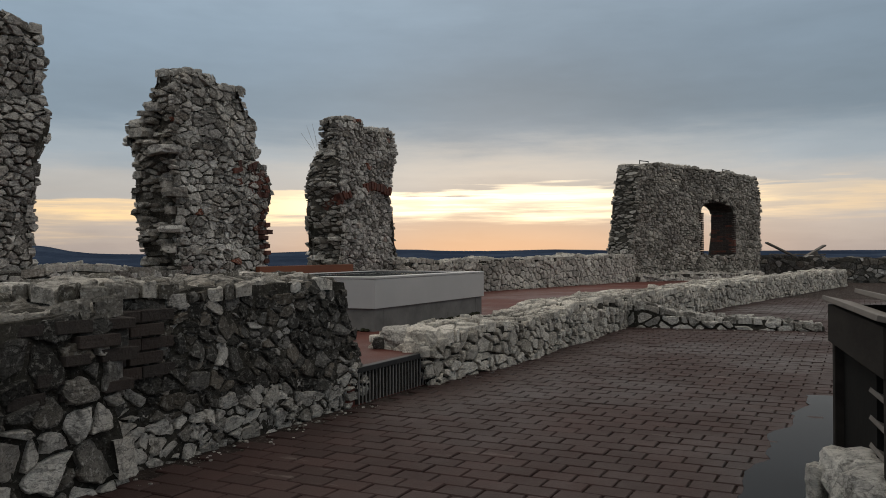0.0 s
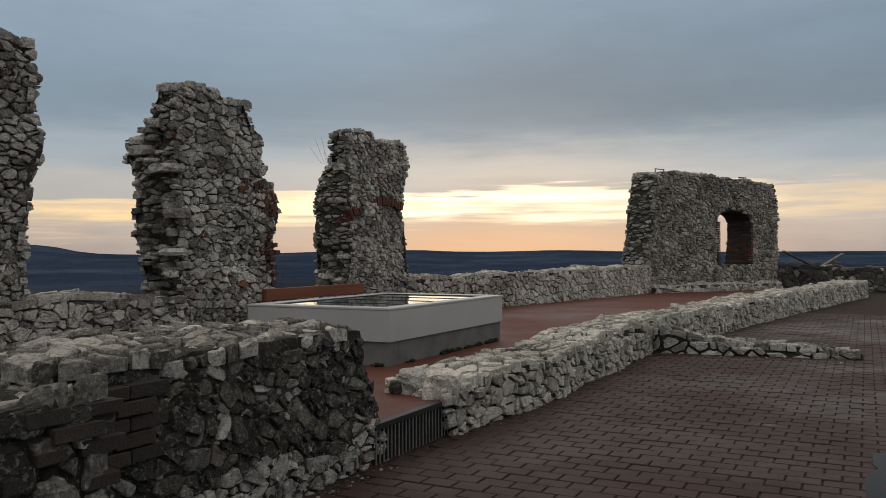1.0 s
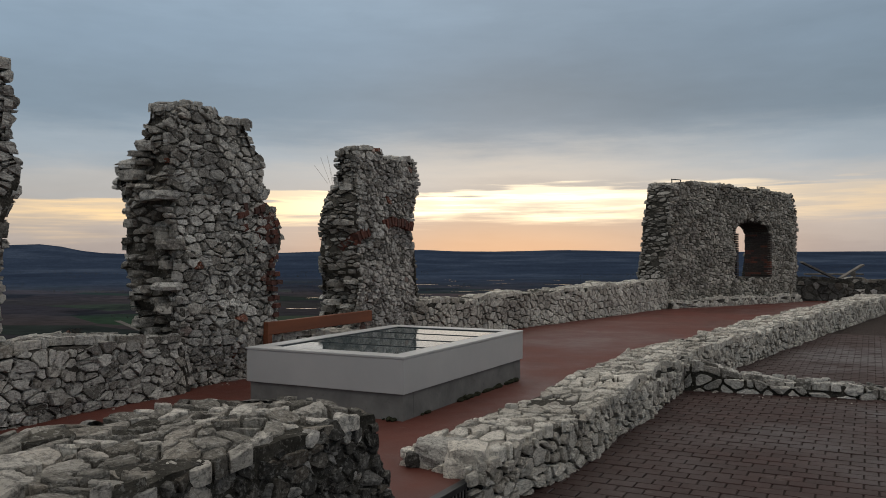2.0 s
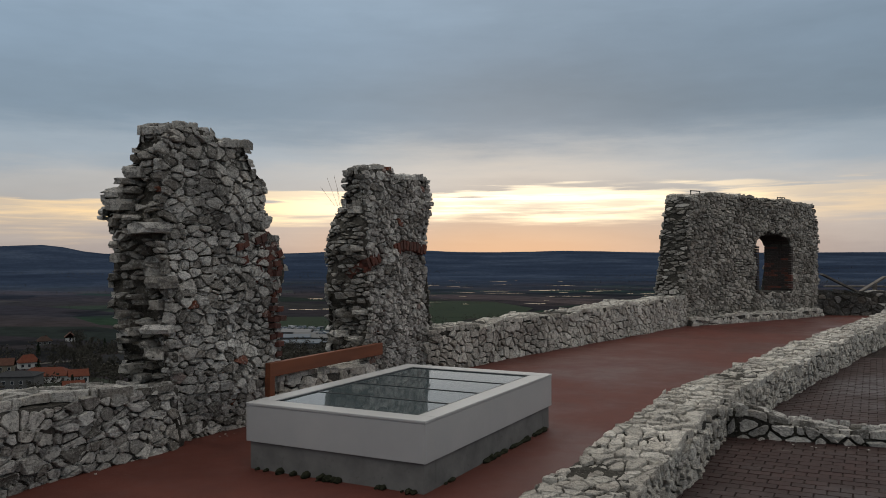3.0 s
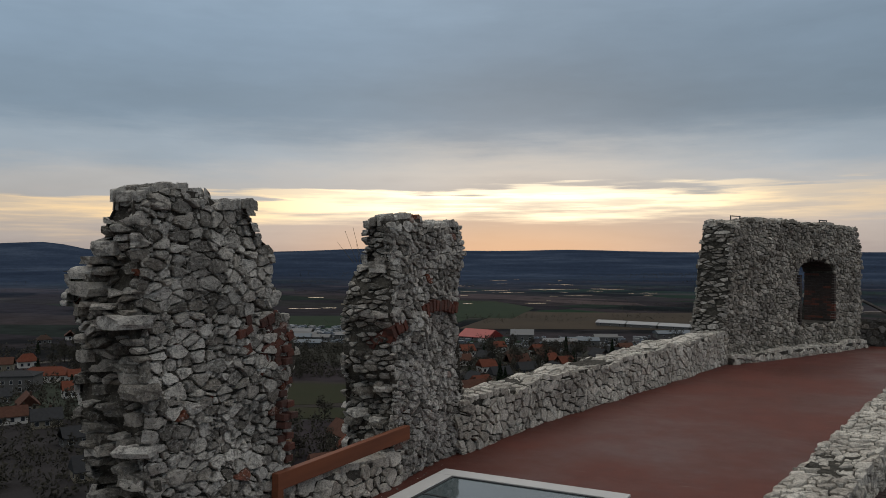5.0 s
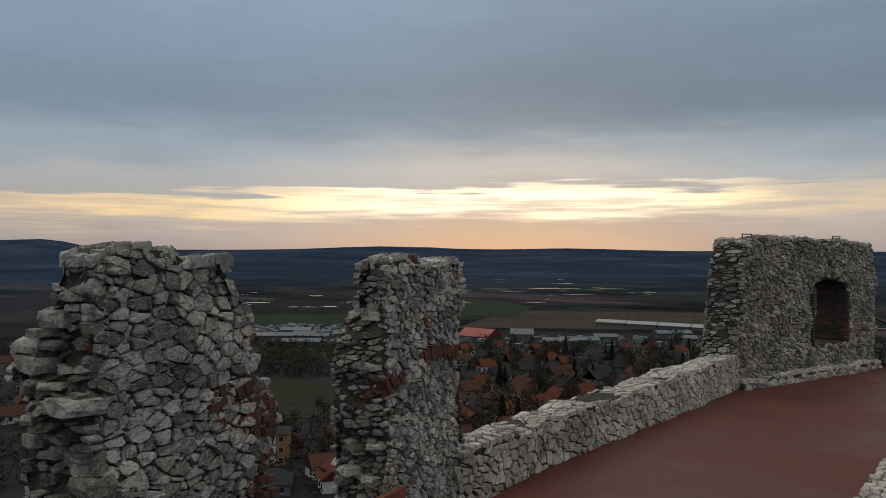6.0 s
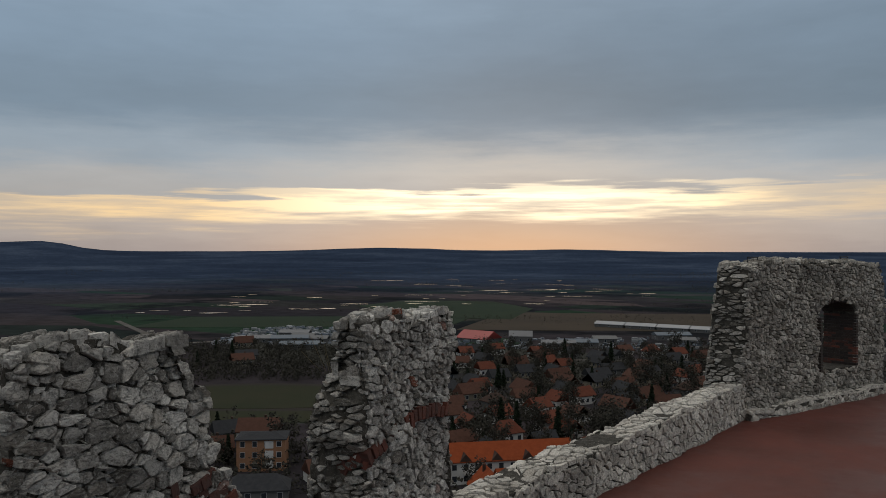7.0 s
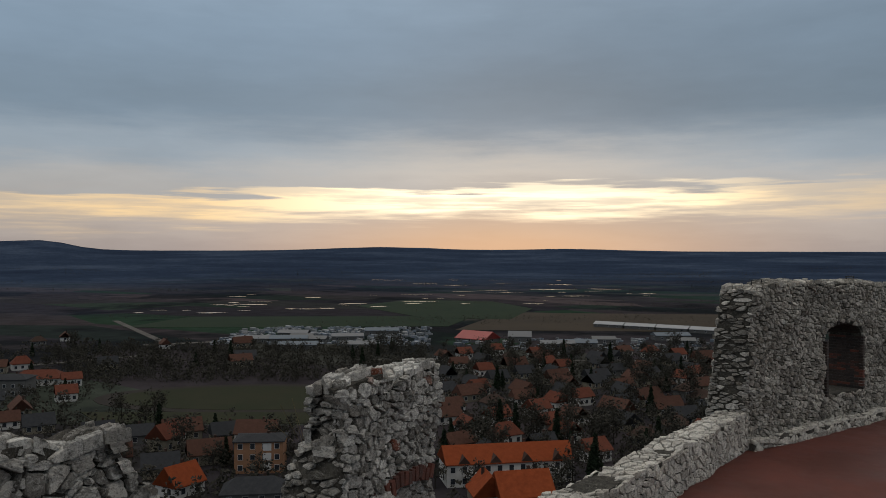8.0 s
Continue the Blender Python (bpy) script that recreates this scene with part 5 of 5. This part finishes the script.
WALLS = [wall_mat("town_render_" + n_, c_) for n_, c_ in (("white", (0.50, 0.49, 0.47)), ("cream", (0.188, 0.169, 0.131)), ("grey", (0.106, 0.106, 0.104)), ("ochre", (0.27, 0.145, 0.085)))]
ROOFS = [roof_mat("town_roof_" + n_, c_) for n_, c_ in (("brown", (0.070, 0.046, 0.037)), ("orange", (0.27, 0.062, 0.022)), ("grey", (0.041, 0.043, 0.047)), ("russet", (0.098, 0.050, 0.037)), ("dull_red", (0.145, 0.050, 0.032)))]
PANE = plain("dark_window_glass", (0.02, 0.024, 0.03), (0.03, 0.035, 0.042), 1.0, 0.15)
FRAME = wall_mat("window_frame_white", (0.5, 0.5, 0.49))
SHEET = [plain("shed_sheet_" + n_, c_, tuple(v * 0.85 for v in c_), 0.2, 0.5) for n_, c_ in (("pale", (0.085, 0.092, 0.10)), ("blue", (0.04, 0.065, 0.09)), ("red", (0.26, 0.03, 0.025)), ("grey", (0.055, 0.06, 0.064)), ("white", (0.24, 0.25, 0.26)))]


def window_unit(parent, at, yaw, w=1.2, h=1.4):
    bm = boxed(-w / 2 - 0.1, w / 2 + 0.1, -0.05, 0.03, -0.1, h + 0.1)
    ob = part("window", bm, FRAME, parent)
    ob.matrix_basis = pose(*at, 0, 0, yaw)
    bm = boxed(-w / 2, w / 2, -0.075, -0.045, 0.0, h)
    pane = part("pane", bm, PANE, ob)
    return ob


def house(l, w, h, rise, wall, roof, windows=3, storeys=1, hip=0.0, chimneys=1):
    """A house about its own middle: ridge along x, gables or hips at the ends."""
    e = new("house")
    vs = [(-l / 2, -w / 2, -2), (l / 2, -w / 2, -2), (l / 2, w / 2, -2), (-l / 2, w / 2, -2),
          (-l / 2, -w / 2, h), (l / 2, -w / 2, h), (l / 2, w / 2, h), (-l / 2, w / 2, h)]
    fs = [(0, 1, 5, 4), (2, 3, 7, 6)]
    if hip:
        fs += [(1, 2, 6, 5), (3, 0, 4, 7), (4, 5, 6, 7)]
    else:
        vs += [(-l / 2, 0, h + rise - 0.1), (l / 2, 0, h + rise - 0.1)]
        fs += [(1, 2, 6, 9, 5), (3, 0, 4, 8, 7)]
    raw("wall", vs, fs, wall, e)
    o, t = 0.5, 0.25
    k = rise / (w / 2)
    ends = (l / 2 + (0 if hip else 0.4))
    a = []
    for dz in (0.0, t):
        a += [(-ends - (o if hip else 0), -w / 2 - o, h - o * k + dz), (ends + (o if hip else 0), -w / 2 - o, h - o * k + dz), (ends + (o if hip else 0), w / 2 + o, h - o * k + dz), (-ends - (o if hip else 0), w / 2 + o, h - o * k + dz),
              (-ends + hip, 0, h + rise + dz), (ends - hip, 0, h + rise + dz)]
    f = [(6, 7, 11, 10), (8, 9, 10, 11), (7, 8, 11), (9, 6, 10), (0, 4, 5, 1), (2, 5, 4, 3), (1, 5, 2), (3, 4, 0), (0, 1, 7, 6), (1, 2, 8, 7), (2, 3, 9, 8), (3, 0, 6, 9)]
    r = raw("roof", a, f, roof, e)
    for c in range(chimneys):
        part("chimney", boxed(l * (0.15 + 0.4 * c) - 0.35, l * (0.15 + 0.4 * c) + 0.35, 0.5, 1.2, h + rise * 0.4, h + rise + 0.9, 0.03), ROOFS[0], r)
    for s in range(storeys):
        z = 0.9 + 2.9 * s
        for i in range(windows):
            x = -l / 2 + l * (i + 0.5) / windows
            window_unit(e, (x, -w / 2, z), 0)
    if not hip:
        window_unit(e, (l / 2, 0.0, 0.9 if storeys == 1 else 3.8), 90)
        window_unit(e, (-l / 2, -1.4, 0.9), -90)
    return e


def shed(l, w, h, rise, wall, roof):
    e = house(l, w, h, rise, wall, roof, max(3, int(l / 8)), 1, 0.0, 0)
    e.name = "industrial_shed"
    return e


def put_far(e, f, r, yaw):
    """Stands a thing on the plain, its yaw counted from the view's right."""
    p = out(f, r)
    e.matrix_basis = pose(p.x, p.y, ground_z(p), 0, 0, math.degrees(AHEAD) - 90 + yaw)
    return e


def pose_far(f, r, yaw):
    p = out(f, r)
    return pose(p.x, p.y, ground_z(p), 0, 0, math.degrees(AHEAD) - 90 + yaw)


TOWN = []          # (ahead, right, radius) of what stands already
# the long residential block with dormers
apt = tagged(put_far(house(34, 11, 6.0, 3.4, WALLS[0], ROOFS[1], 11, 2, 0.0, 2), 216, 17, 11), "long white residential block with a bright orange tiled roof", "apartment block")
for k in range(4):
    x = -12.5 + 8.3 * k
    d = raw("dormer", [(x - 1.6, -5.9, 6.0), (x + 1.6, -5.9, 6.0), (x, -5.9, 7.9), (x - 1.6, -2, 6.0), (x + 1.6, -2, 6.0), (x, -2.2, 7.9)], [(0, 1, 2), (1, 4, 5, 2), (3, 0, 2, 5), (4, 3, 5)], ROOFS[0], apt)
for k in range(3):
    part("balcony", boxed(-13 + 11 * k, -8.5 + 11 * k, -6.6, -5.5, 2.7, 3.7, 0.03), WALLS[0], apt)
for k in range(12):
    TOWN.append((216 + (k - 6) * 0.55, 17 + (k - 6) * 2.8, 9))
tagged(put_far(house(13, 10, 3.4, 4.6, WALLS[1], ROOFS[1], 3, 1), 194, 19, 14), "house with a bright orange tiled roof below the castle", "house")
tagged(put_far(house(9, 8, 3.0, 4.2, WALLS[1], ROOFS[1], 2, 1), 196, 11, 100), "house wing with a steep orange roof", "house")
TOWN += [(194, 17, 12)]
yel = tagged(put_far(house(13, 10, 8.6, 0.9, WALLS[3], ROOFS[2], 4, 3, 3.0, 1), 226, -50, 5), "ochre three-storey block with a flat grey roof", "apartment block")
for k in range(3):
    part("stair_window", boxed(1.2, 3.4, -5.12, -4.98, 1.0 + 2.6 * k, 3.0 + 2.6 * k, 0.02), FRAME, yel)
TOWN.append((226, -50, 11))
tagged(put_far(house(12, 9, 6.0, 3.0, WALLS[0], ROOFS[3], 4, 2), 248, -56, 3), "two-storey house with a dull red roof", "house")
tagged(put_far(house(9, 7.5, 3.2, 4.0, WALLS[0], ROOFS[1], 2, 1), 203, -65, 58), "white gabled house with an orange tiled roof", "house")
tagged(put_far(house(15, 9, 3.0, 2.6, WALLS[2], ROOFS[2], 4, 1, 3.0), 197, -45, 8), "low house with a dark grey hipped roof", "house")
tagged(put_far(house(8, 7, 4.4, 3.6, WALLS[1], ROOFS[4], 2, 1), 248, -84, 70), "small house with an orange gabled roof", "house")
tagged(put_far(house(17, 12, 7.0, 1.5, WALLS[2], ROOFS[2], 5, 2, 4.0), 342, -181, 8), "grey three-storey block with a low roof", "apartment block")
tagged(put_far(house(21, 12, 3.2, 3.0, WALLS[0], ROOFS[4], 5, 1, 4.0), 370, -182, 10), "long hall with a dull red tiled hipped roof", "hall")
tagged(put_far(house(8, 7, 3.4, 2.4, WALLS[0], ROOFS[4], 3, 1), 366, -166, 30), "white house with a red roof beside the hall", "house")
TOWN += [(248, -56, 9), (203, -65, 8), (197, -45, 10), (248, -84, 7), (342, -181, 13), (370, -182, 16), (366, -166, 8)]
# halls and sheds beyond the town
tagged(put_far(shed(24, 18, 2.4, 4.4, WALLS[2], SHEET[2]), 548, 24, -38), "hall with a bright red sheet roof", "industrial shed")
tagged(put_far(shed(15, 12, 4.0, 3.0, WALLS[2], SHEET[0]), 545, 52, -6), "small shed with a pale sheet roof", "industrial shed")
for k in range(4):
    tagged(put_far(shed(24, 10, 2.6, 1.8, WALLS[2], SHEET[4]), 650 - k * 15, 134 + k * 21, -34), "long shed with a pale sheet roof", "industrial shed", "row of pale sheds")
proto = [shed(21, 10, 3.2, 1.6, WALLS[2], SHEET[0]), shed(24, 11, 3.4, 1.6, WALLS[2], SHEET[1]), shed(15, 9, 3.0, 1.6, WALLS[2], SHEET[3])]
for p_, (f, r, y) in zip(proto, ((505, -52, 3), (500, -88, 5), (540, -120, -4))):
    tagged(put_far(p_, f, r, y), "low industrial shed with a sheet roof at the town's edge", "industrial shed", "sheds at the town's edge")
rng = random.Random(61)
for k in range(12):
    f, r = rng.uniform(505, 600), rng.uniform(-150, 5)
    if k > 6:
        f, r = rng.uniform(480, 560), rng.uniform(70, 210)
    copy_thing(proto[k % 3], pose_far(f, r, rng.uniform(-10, 10)))
# parked cars and stock in the yards, too small to tell apart
vs, fs = [], []
for k in range(900):
    f, r = rng.uniform(520, 640), rng.uniform(-150, -8)
    if rng.random() < 0.25:
        f, r = rng.uniform(470, 560), rng.uniform(10, 215)
    c = out(f, r)
    s, hgt = 0.7 + 1.7 * rng.random() ** 2, rng.uniform(0.9, 2.0)
    o = len(vs)
    vs += [(c.x + sx_ * s, c.y + sy_ * s * 0.6, c.z + z_) for z_ in (-0.3, hgt) for sx_, sy_ in ((-1, -1), (1, -1), (1, 1), (-1, 1))]
    fs += [tuple(i + o for i in q) for q in ((4, 5, 6, 7), (0, 1, 5, 4), (1, 2, 6, 5), (2, 3, 7, 6), (3, 0, 4, 7))]
ym = Mat("yard_goods", 0.5)
YARD = ym.done(ym.ramp(ym.island, (0.0, (0.04, 0.045, 0.05)), (0.35, (0.12, 0.15, 0.19)), (0.6, (0.20, 0.21, 0.22)), (0.8, (0.08, 0.09, 0.10)), (1.0, (0.34, 0.34, 0.34))))
tagged(raw("yard_vehicles", vs, fs, YARD), "crowded yard of parked vehicles and goods", "vehicles", kind="stuff")

kinds = []
rng = random.Random(67)
for k in range(9):
    l, w = rng.uniform(7.5, 12), rng.uniform(6, 7.5)
    kinds.append((house(l, w, rng.uniform(2.9, 3.6), rng.uniform(2.4, 3.4), WALLS[(0, 1, 2, 0, 1, 2, 0, 1, 2)[k]], ROOFS[(4, 3, 0, 3, 2, 2, 4, 3, 2)[k]], 3, 1, (0, 0, 2.4, 0, 0, 0, 2.2, 0, 0)[k], 1),
                  ("white", "cream", "grey", "white", "cream", "grey", "white", "cream", "grey")[k] + " walled house with a " + ("dull red", "russet", "brown", "russet", "dark grey", "dark grey", "dull red", "russet", "dark grey")[k] + " roof"))
used = [False] * 9


def settle(n, f0, f1, s0, s1, seed, gap=13.0):
    """Houses in loose rows between two distances and two slopes of the view."""
    r_ = random.Random(seed)
    made = tries = 0
    while made < n and tries < n * 60:
        tries += 1
        f = f0 + (f1 - f0) * r_.random() ** 1.1
        r = f * r_.uniform(s0, s1)
        if any(math.hypot(f - a, r - b) < c + gap * 0.5 for a, b, c in TOWN):
            continue
        TOWN.append((f, r, gap * 0.5))
        k = r_.randrange(9)
        if r_.random() < 0.45:
            k = (0, 1, 3, 4)[r_.randrange(4)]
        yaw = (28 if r_.random() < 0.55 else -62) + r_.uniform(-9, 9)
        e, label = kinds[k]
        if used[k]:
            copy_thing(e, pose_far(f, r, yaw))
        else:
            used[k] = True
            tagged(put_far(e, f, r, yaw), label, "house", "houses of the town")
        made += 1


settle(84, 226, 480, 0.0, 0.345, 71, 13.5)
settle(14, 200, 262, -0.46, -0.08, 73, 13)
settle(7, 400, 560, -0.50, -0.24, 79, 16)
settle(7, 250, 420, -0.58, -0.44, 83, 14)
for k in range(9):
    if not used[k]:
        tagged(put_far(kinds[k][0], 300 + 14 * k, 150 + 9 * k, 30), kinds[k][1], "house", "houses of the town")

# ---- trees of the town ----
BARK = plain("dark_bark", (0.024, 0.021, 0.018), (0.042, 0.037, 0.032), 3.0, 0.95)
TWIG = plain("bare_twigs", (0.028, 0.027, 0.022), (0.050, 0.047, 0.038), 0.8, 1.0)
NEEDLE = plain("dark_needles", (0.007, 0.012, 0.007), (0.016, 0.024, 0.013), 0.8, 1.0)


def tree(h, spread, conifer, seed):
    """A trunk with limbs, and a crown of many small tufts with gaps."""
    r_ = random.Random(seed)
    e = new("tree")
    bm = bmesh.new()
    bmesh.ops.create_cone(bm, cap_ends=True, segments=7, radius1=h * 0.025, radius2=h * 0.008, depth=h * 0.8, matrix=Matrix.Translation((0, 0, h * 0.38)))
    tips = []
    if not conifer:
        for k in range(9):
            a, z = r_.uniform(0, 6.28), h * r_.uniform(0.25, 0.6)
            tip = Vector((math.cos(a) * spread * r_.uniform(0.4, 0.9), math.sin(a) * spread * r_.uniform(0.4, 0.9), z + h * r_.uniform(0.15, 0.35)))
            m, ln = beam_matrix((0, 0, z), tip)
            bmesh.ops.create_cone(bm, cap_ends=False, segments=5, radius1=h * 0.010, radius2=h * 0.003, depth=ln, matrix=m @ pose(0, 0, 0, 0, 90, 0))
            tips.append(tip)
    part("trunk", bm, BARK, e)
    vs, fs = [], []
    for k in range(330):
        if conifer:
            z = h * r_.uniform(0.08, 1.0)
            rad = spread * (1 - z / h) * r_.uniform(0.3, 1.05)
            a = r_.uniform(0, 6.28)
            c, s = Vector((math.cos(a) * rad, math.sin(a) * rad, z)), h * 0.045
        else:
            t_ = tips[r_.randrange(len(tips))]
            c, s = t_ * r_.uniform(0.75, 1.1) + Vector((r_.gauss(0, 1), r_.gauss(0, 1), r_.gauss(0, 0.8))) * spread * 0.24, h * 0.030
        o = len(vs)
        d1, d2 = Vector((r_.gauss(0, 1), r_.gauss(0, 1), r_.gauss(0, 1))), Vector((r_.gauss(0, 1), r_.gauss(0, 1), r_.gauss(0, 1)))
        d1.normalize(), d2.normalize()
        d3 = d1.cross(d2)
        vs += [c + d1 * s * 1.6, c + d2 * s, c - d1 * s * 0.8 + d3 * s * 0.6, c - d2 * s - d3 * s * 0.5]
        fs += [(o, o + 1, o + 2), (o, o + 2, o + 3), (o, o + 3, o + 1), (o + 1, o + 3, o + 2)]
    raw("crown", vs, fs, NEEDLE if conifer else TWIG, e)
    return e


tree_kinds = [(tree(9, 3.0, False, 1), "bare dark winter tree among the houses"), (tree(12, 4.0, False, 2), "tall bare winter tree among the houses"), (tree(8, 2.0, True, 3), "dark green conifer among the houses"),
              (tree(7, 2.6, False, 4), "small bare winter tree in a garden"), (tree(11, 2.4, True, 5), "tall dark conifer among the houses")]
for (e, label), (f, r) in zip(tree_kinds, ((232, -35), (262, 40), (246, 34), (225, 44), (255, 36))):
    tagged(put_far(e, f, r, 0), label, "tree", "trees of the town")
rng = random.Random(89)
made = 0
while made < 230:
    f = rng.uniform(200, 500)
    r = f * (rng.uniform(0.0, 0.36) if rng.random() < 0.68 else rng.uniform(-0.52, 0.0))
    if (285 < f < 375 and -150 < r < -8) or any(math.hypot(f - a, r - b) < c * 0.62 for a, b, c in TOWN):
        continue
    made += 1
    copy_thing(tree_kinds[(0, 1, 3, 0, 1, 3, 0, 3, 2, 4)[rng.randrange(10)]][0], pose_far(f, r, rng.uniform(0, 360)))
# woods, hedges and far tree belts: heaps of small leafless tufts


def woods(name, spots, label, material, tufts):
    vs, fs = [], []
    for f, r, s in spots:
        c = out(f, r)
        z = ground_z(c)
        for k in range(tufts):
            a, rad, up = rng.uniform(0, 6.28), s * rng.random() ** 0.6, rng.random()
            p = Vector((c.x + math.cos(a) * rad * (1.1 - 0.6 * up), c.y + math.sin(a) * rad * (1.1 - 0.6 * up), z + s * 1.9 * up))
            t = s * rng.uniform(0.10, 0.24)
            d1, d2 = Vector((rng.gauss(0, 1), rng.gauss(0, 1), rng.gauss(0, 1))), Vector((rng.gauss(0, 1), rng.gauss(0, 1), rng.gauss(0, 1)))
            d1.normalize(), d2.normalize()
            d3 = d1.cross(d2)
            o = len(vs)
            vs += [p + d1 * t * 1.5, p + d2 * t, p - d1 * t * 0.8 + d3 * t * 0.7, p - d2 * t - d3 * t * 0.6]
            fs += [(o, o + 1, o + 2), (o, o + 2, o + 3), (o, o + 3, o + 1), (o + 1, o + 3, o + 2)]
    tagged(raw(name, vs, fs, material), label, "trees", kind="stuff")


spots = []
for k in range(1250):
    f = rng.uniform(378, 515)
    r = f * rng.uniform(-0.46, -0.02)
    if not any(math.hypot(f - a, r - b) < c for a, b, c in TOWN):
        spots.append((f, r, 1.0 + 2.6 * rng.random() ** 2))
for k in range(2600):
    f = rng.uniform(190, 500)
    r = f * rng.uniform(-0.60, 0.40)
    if not (285 < f < 372 and -142 < r < -8) and not any(math.hypot(f - a, r - b) < c * 0.72 for a, b, c in TOWN):
        spots.append((f, r, rng.uniform(0.9, 3.2)))
woods("town_bushes", spots, "dark bare bushes and thickets round the houses", TWIG, 24)
spots = []
for row in range(70):
    f, ln = 660 + 1900 * rng.random() ** 1.3, rng.uniform(60, 420)
    r = f * rng.uniform(-0.58, 0.5)
    tilt, broad = rng.uniform(-0.12, 0.12), rng.uniform(2, 16)
    for k in range(int(ln / 3)):
        if noise.noise((k * 0.12, row * 3.7, 0)) > -0.18:
            spots.append((f + k * 3 * tilt + rng.uniform(-broad, broad), r + k * 3 + rng.uniform(-2, 2), rng.uniform(0.7, 2.2) * (0.8 + f / 2500)))
woods("tree_belts", spots, "dark tree belts and hedgerows across the plain", TWIG, 7)

lay_pieces()

# ---- the court's bricks, the nearest ones singly ----
paver_meshes = []
for v, f in SHAPES:
    me = bpy.data.meshes.new("brick")
    me.from_pydata(v, [], f)
    me.materials.append(PAVER)
    paver_meshes.append(me)
PAVER_REST = floor_material("red_brown_clay_paver_rest", (0.044, 0.022, 0.0195), (0.030, 0.0165, 0.015), 0.42, 2)
brick_rows.sort(key=lambda b: (b[0] + 2.0) ** 2 + (b[1] - 5.6) ** 2)
for x, y, dz, turn, k in brick_rows[:300]:
    ob = new("brick", paver_meshes[k])
    ob.parent = pavement
    ob.matrix_basis = pose(x, y, PAVE + dz, 0, 0, turn)
vs, fs = [], []
for x, y, dz, turn, k in brick_rows[300:]:
    o = len(vs)
    vs.extend((x + p[0], y + p[1], PAVE + dz + p[2]) for p in SHAPES[k][0])
    fs.extend(tuple(i + o for i in f) for f in SHAPES[k][1])
tagged(raw("brickwork", vs, fs, PAVER_REST, pavement), kind="stuff")
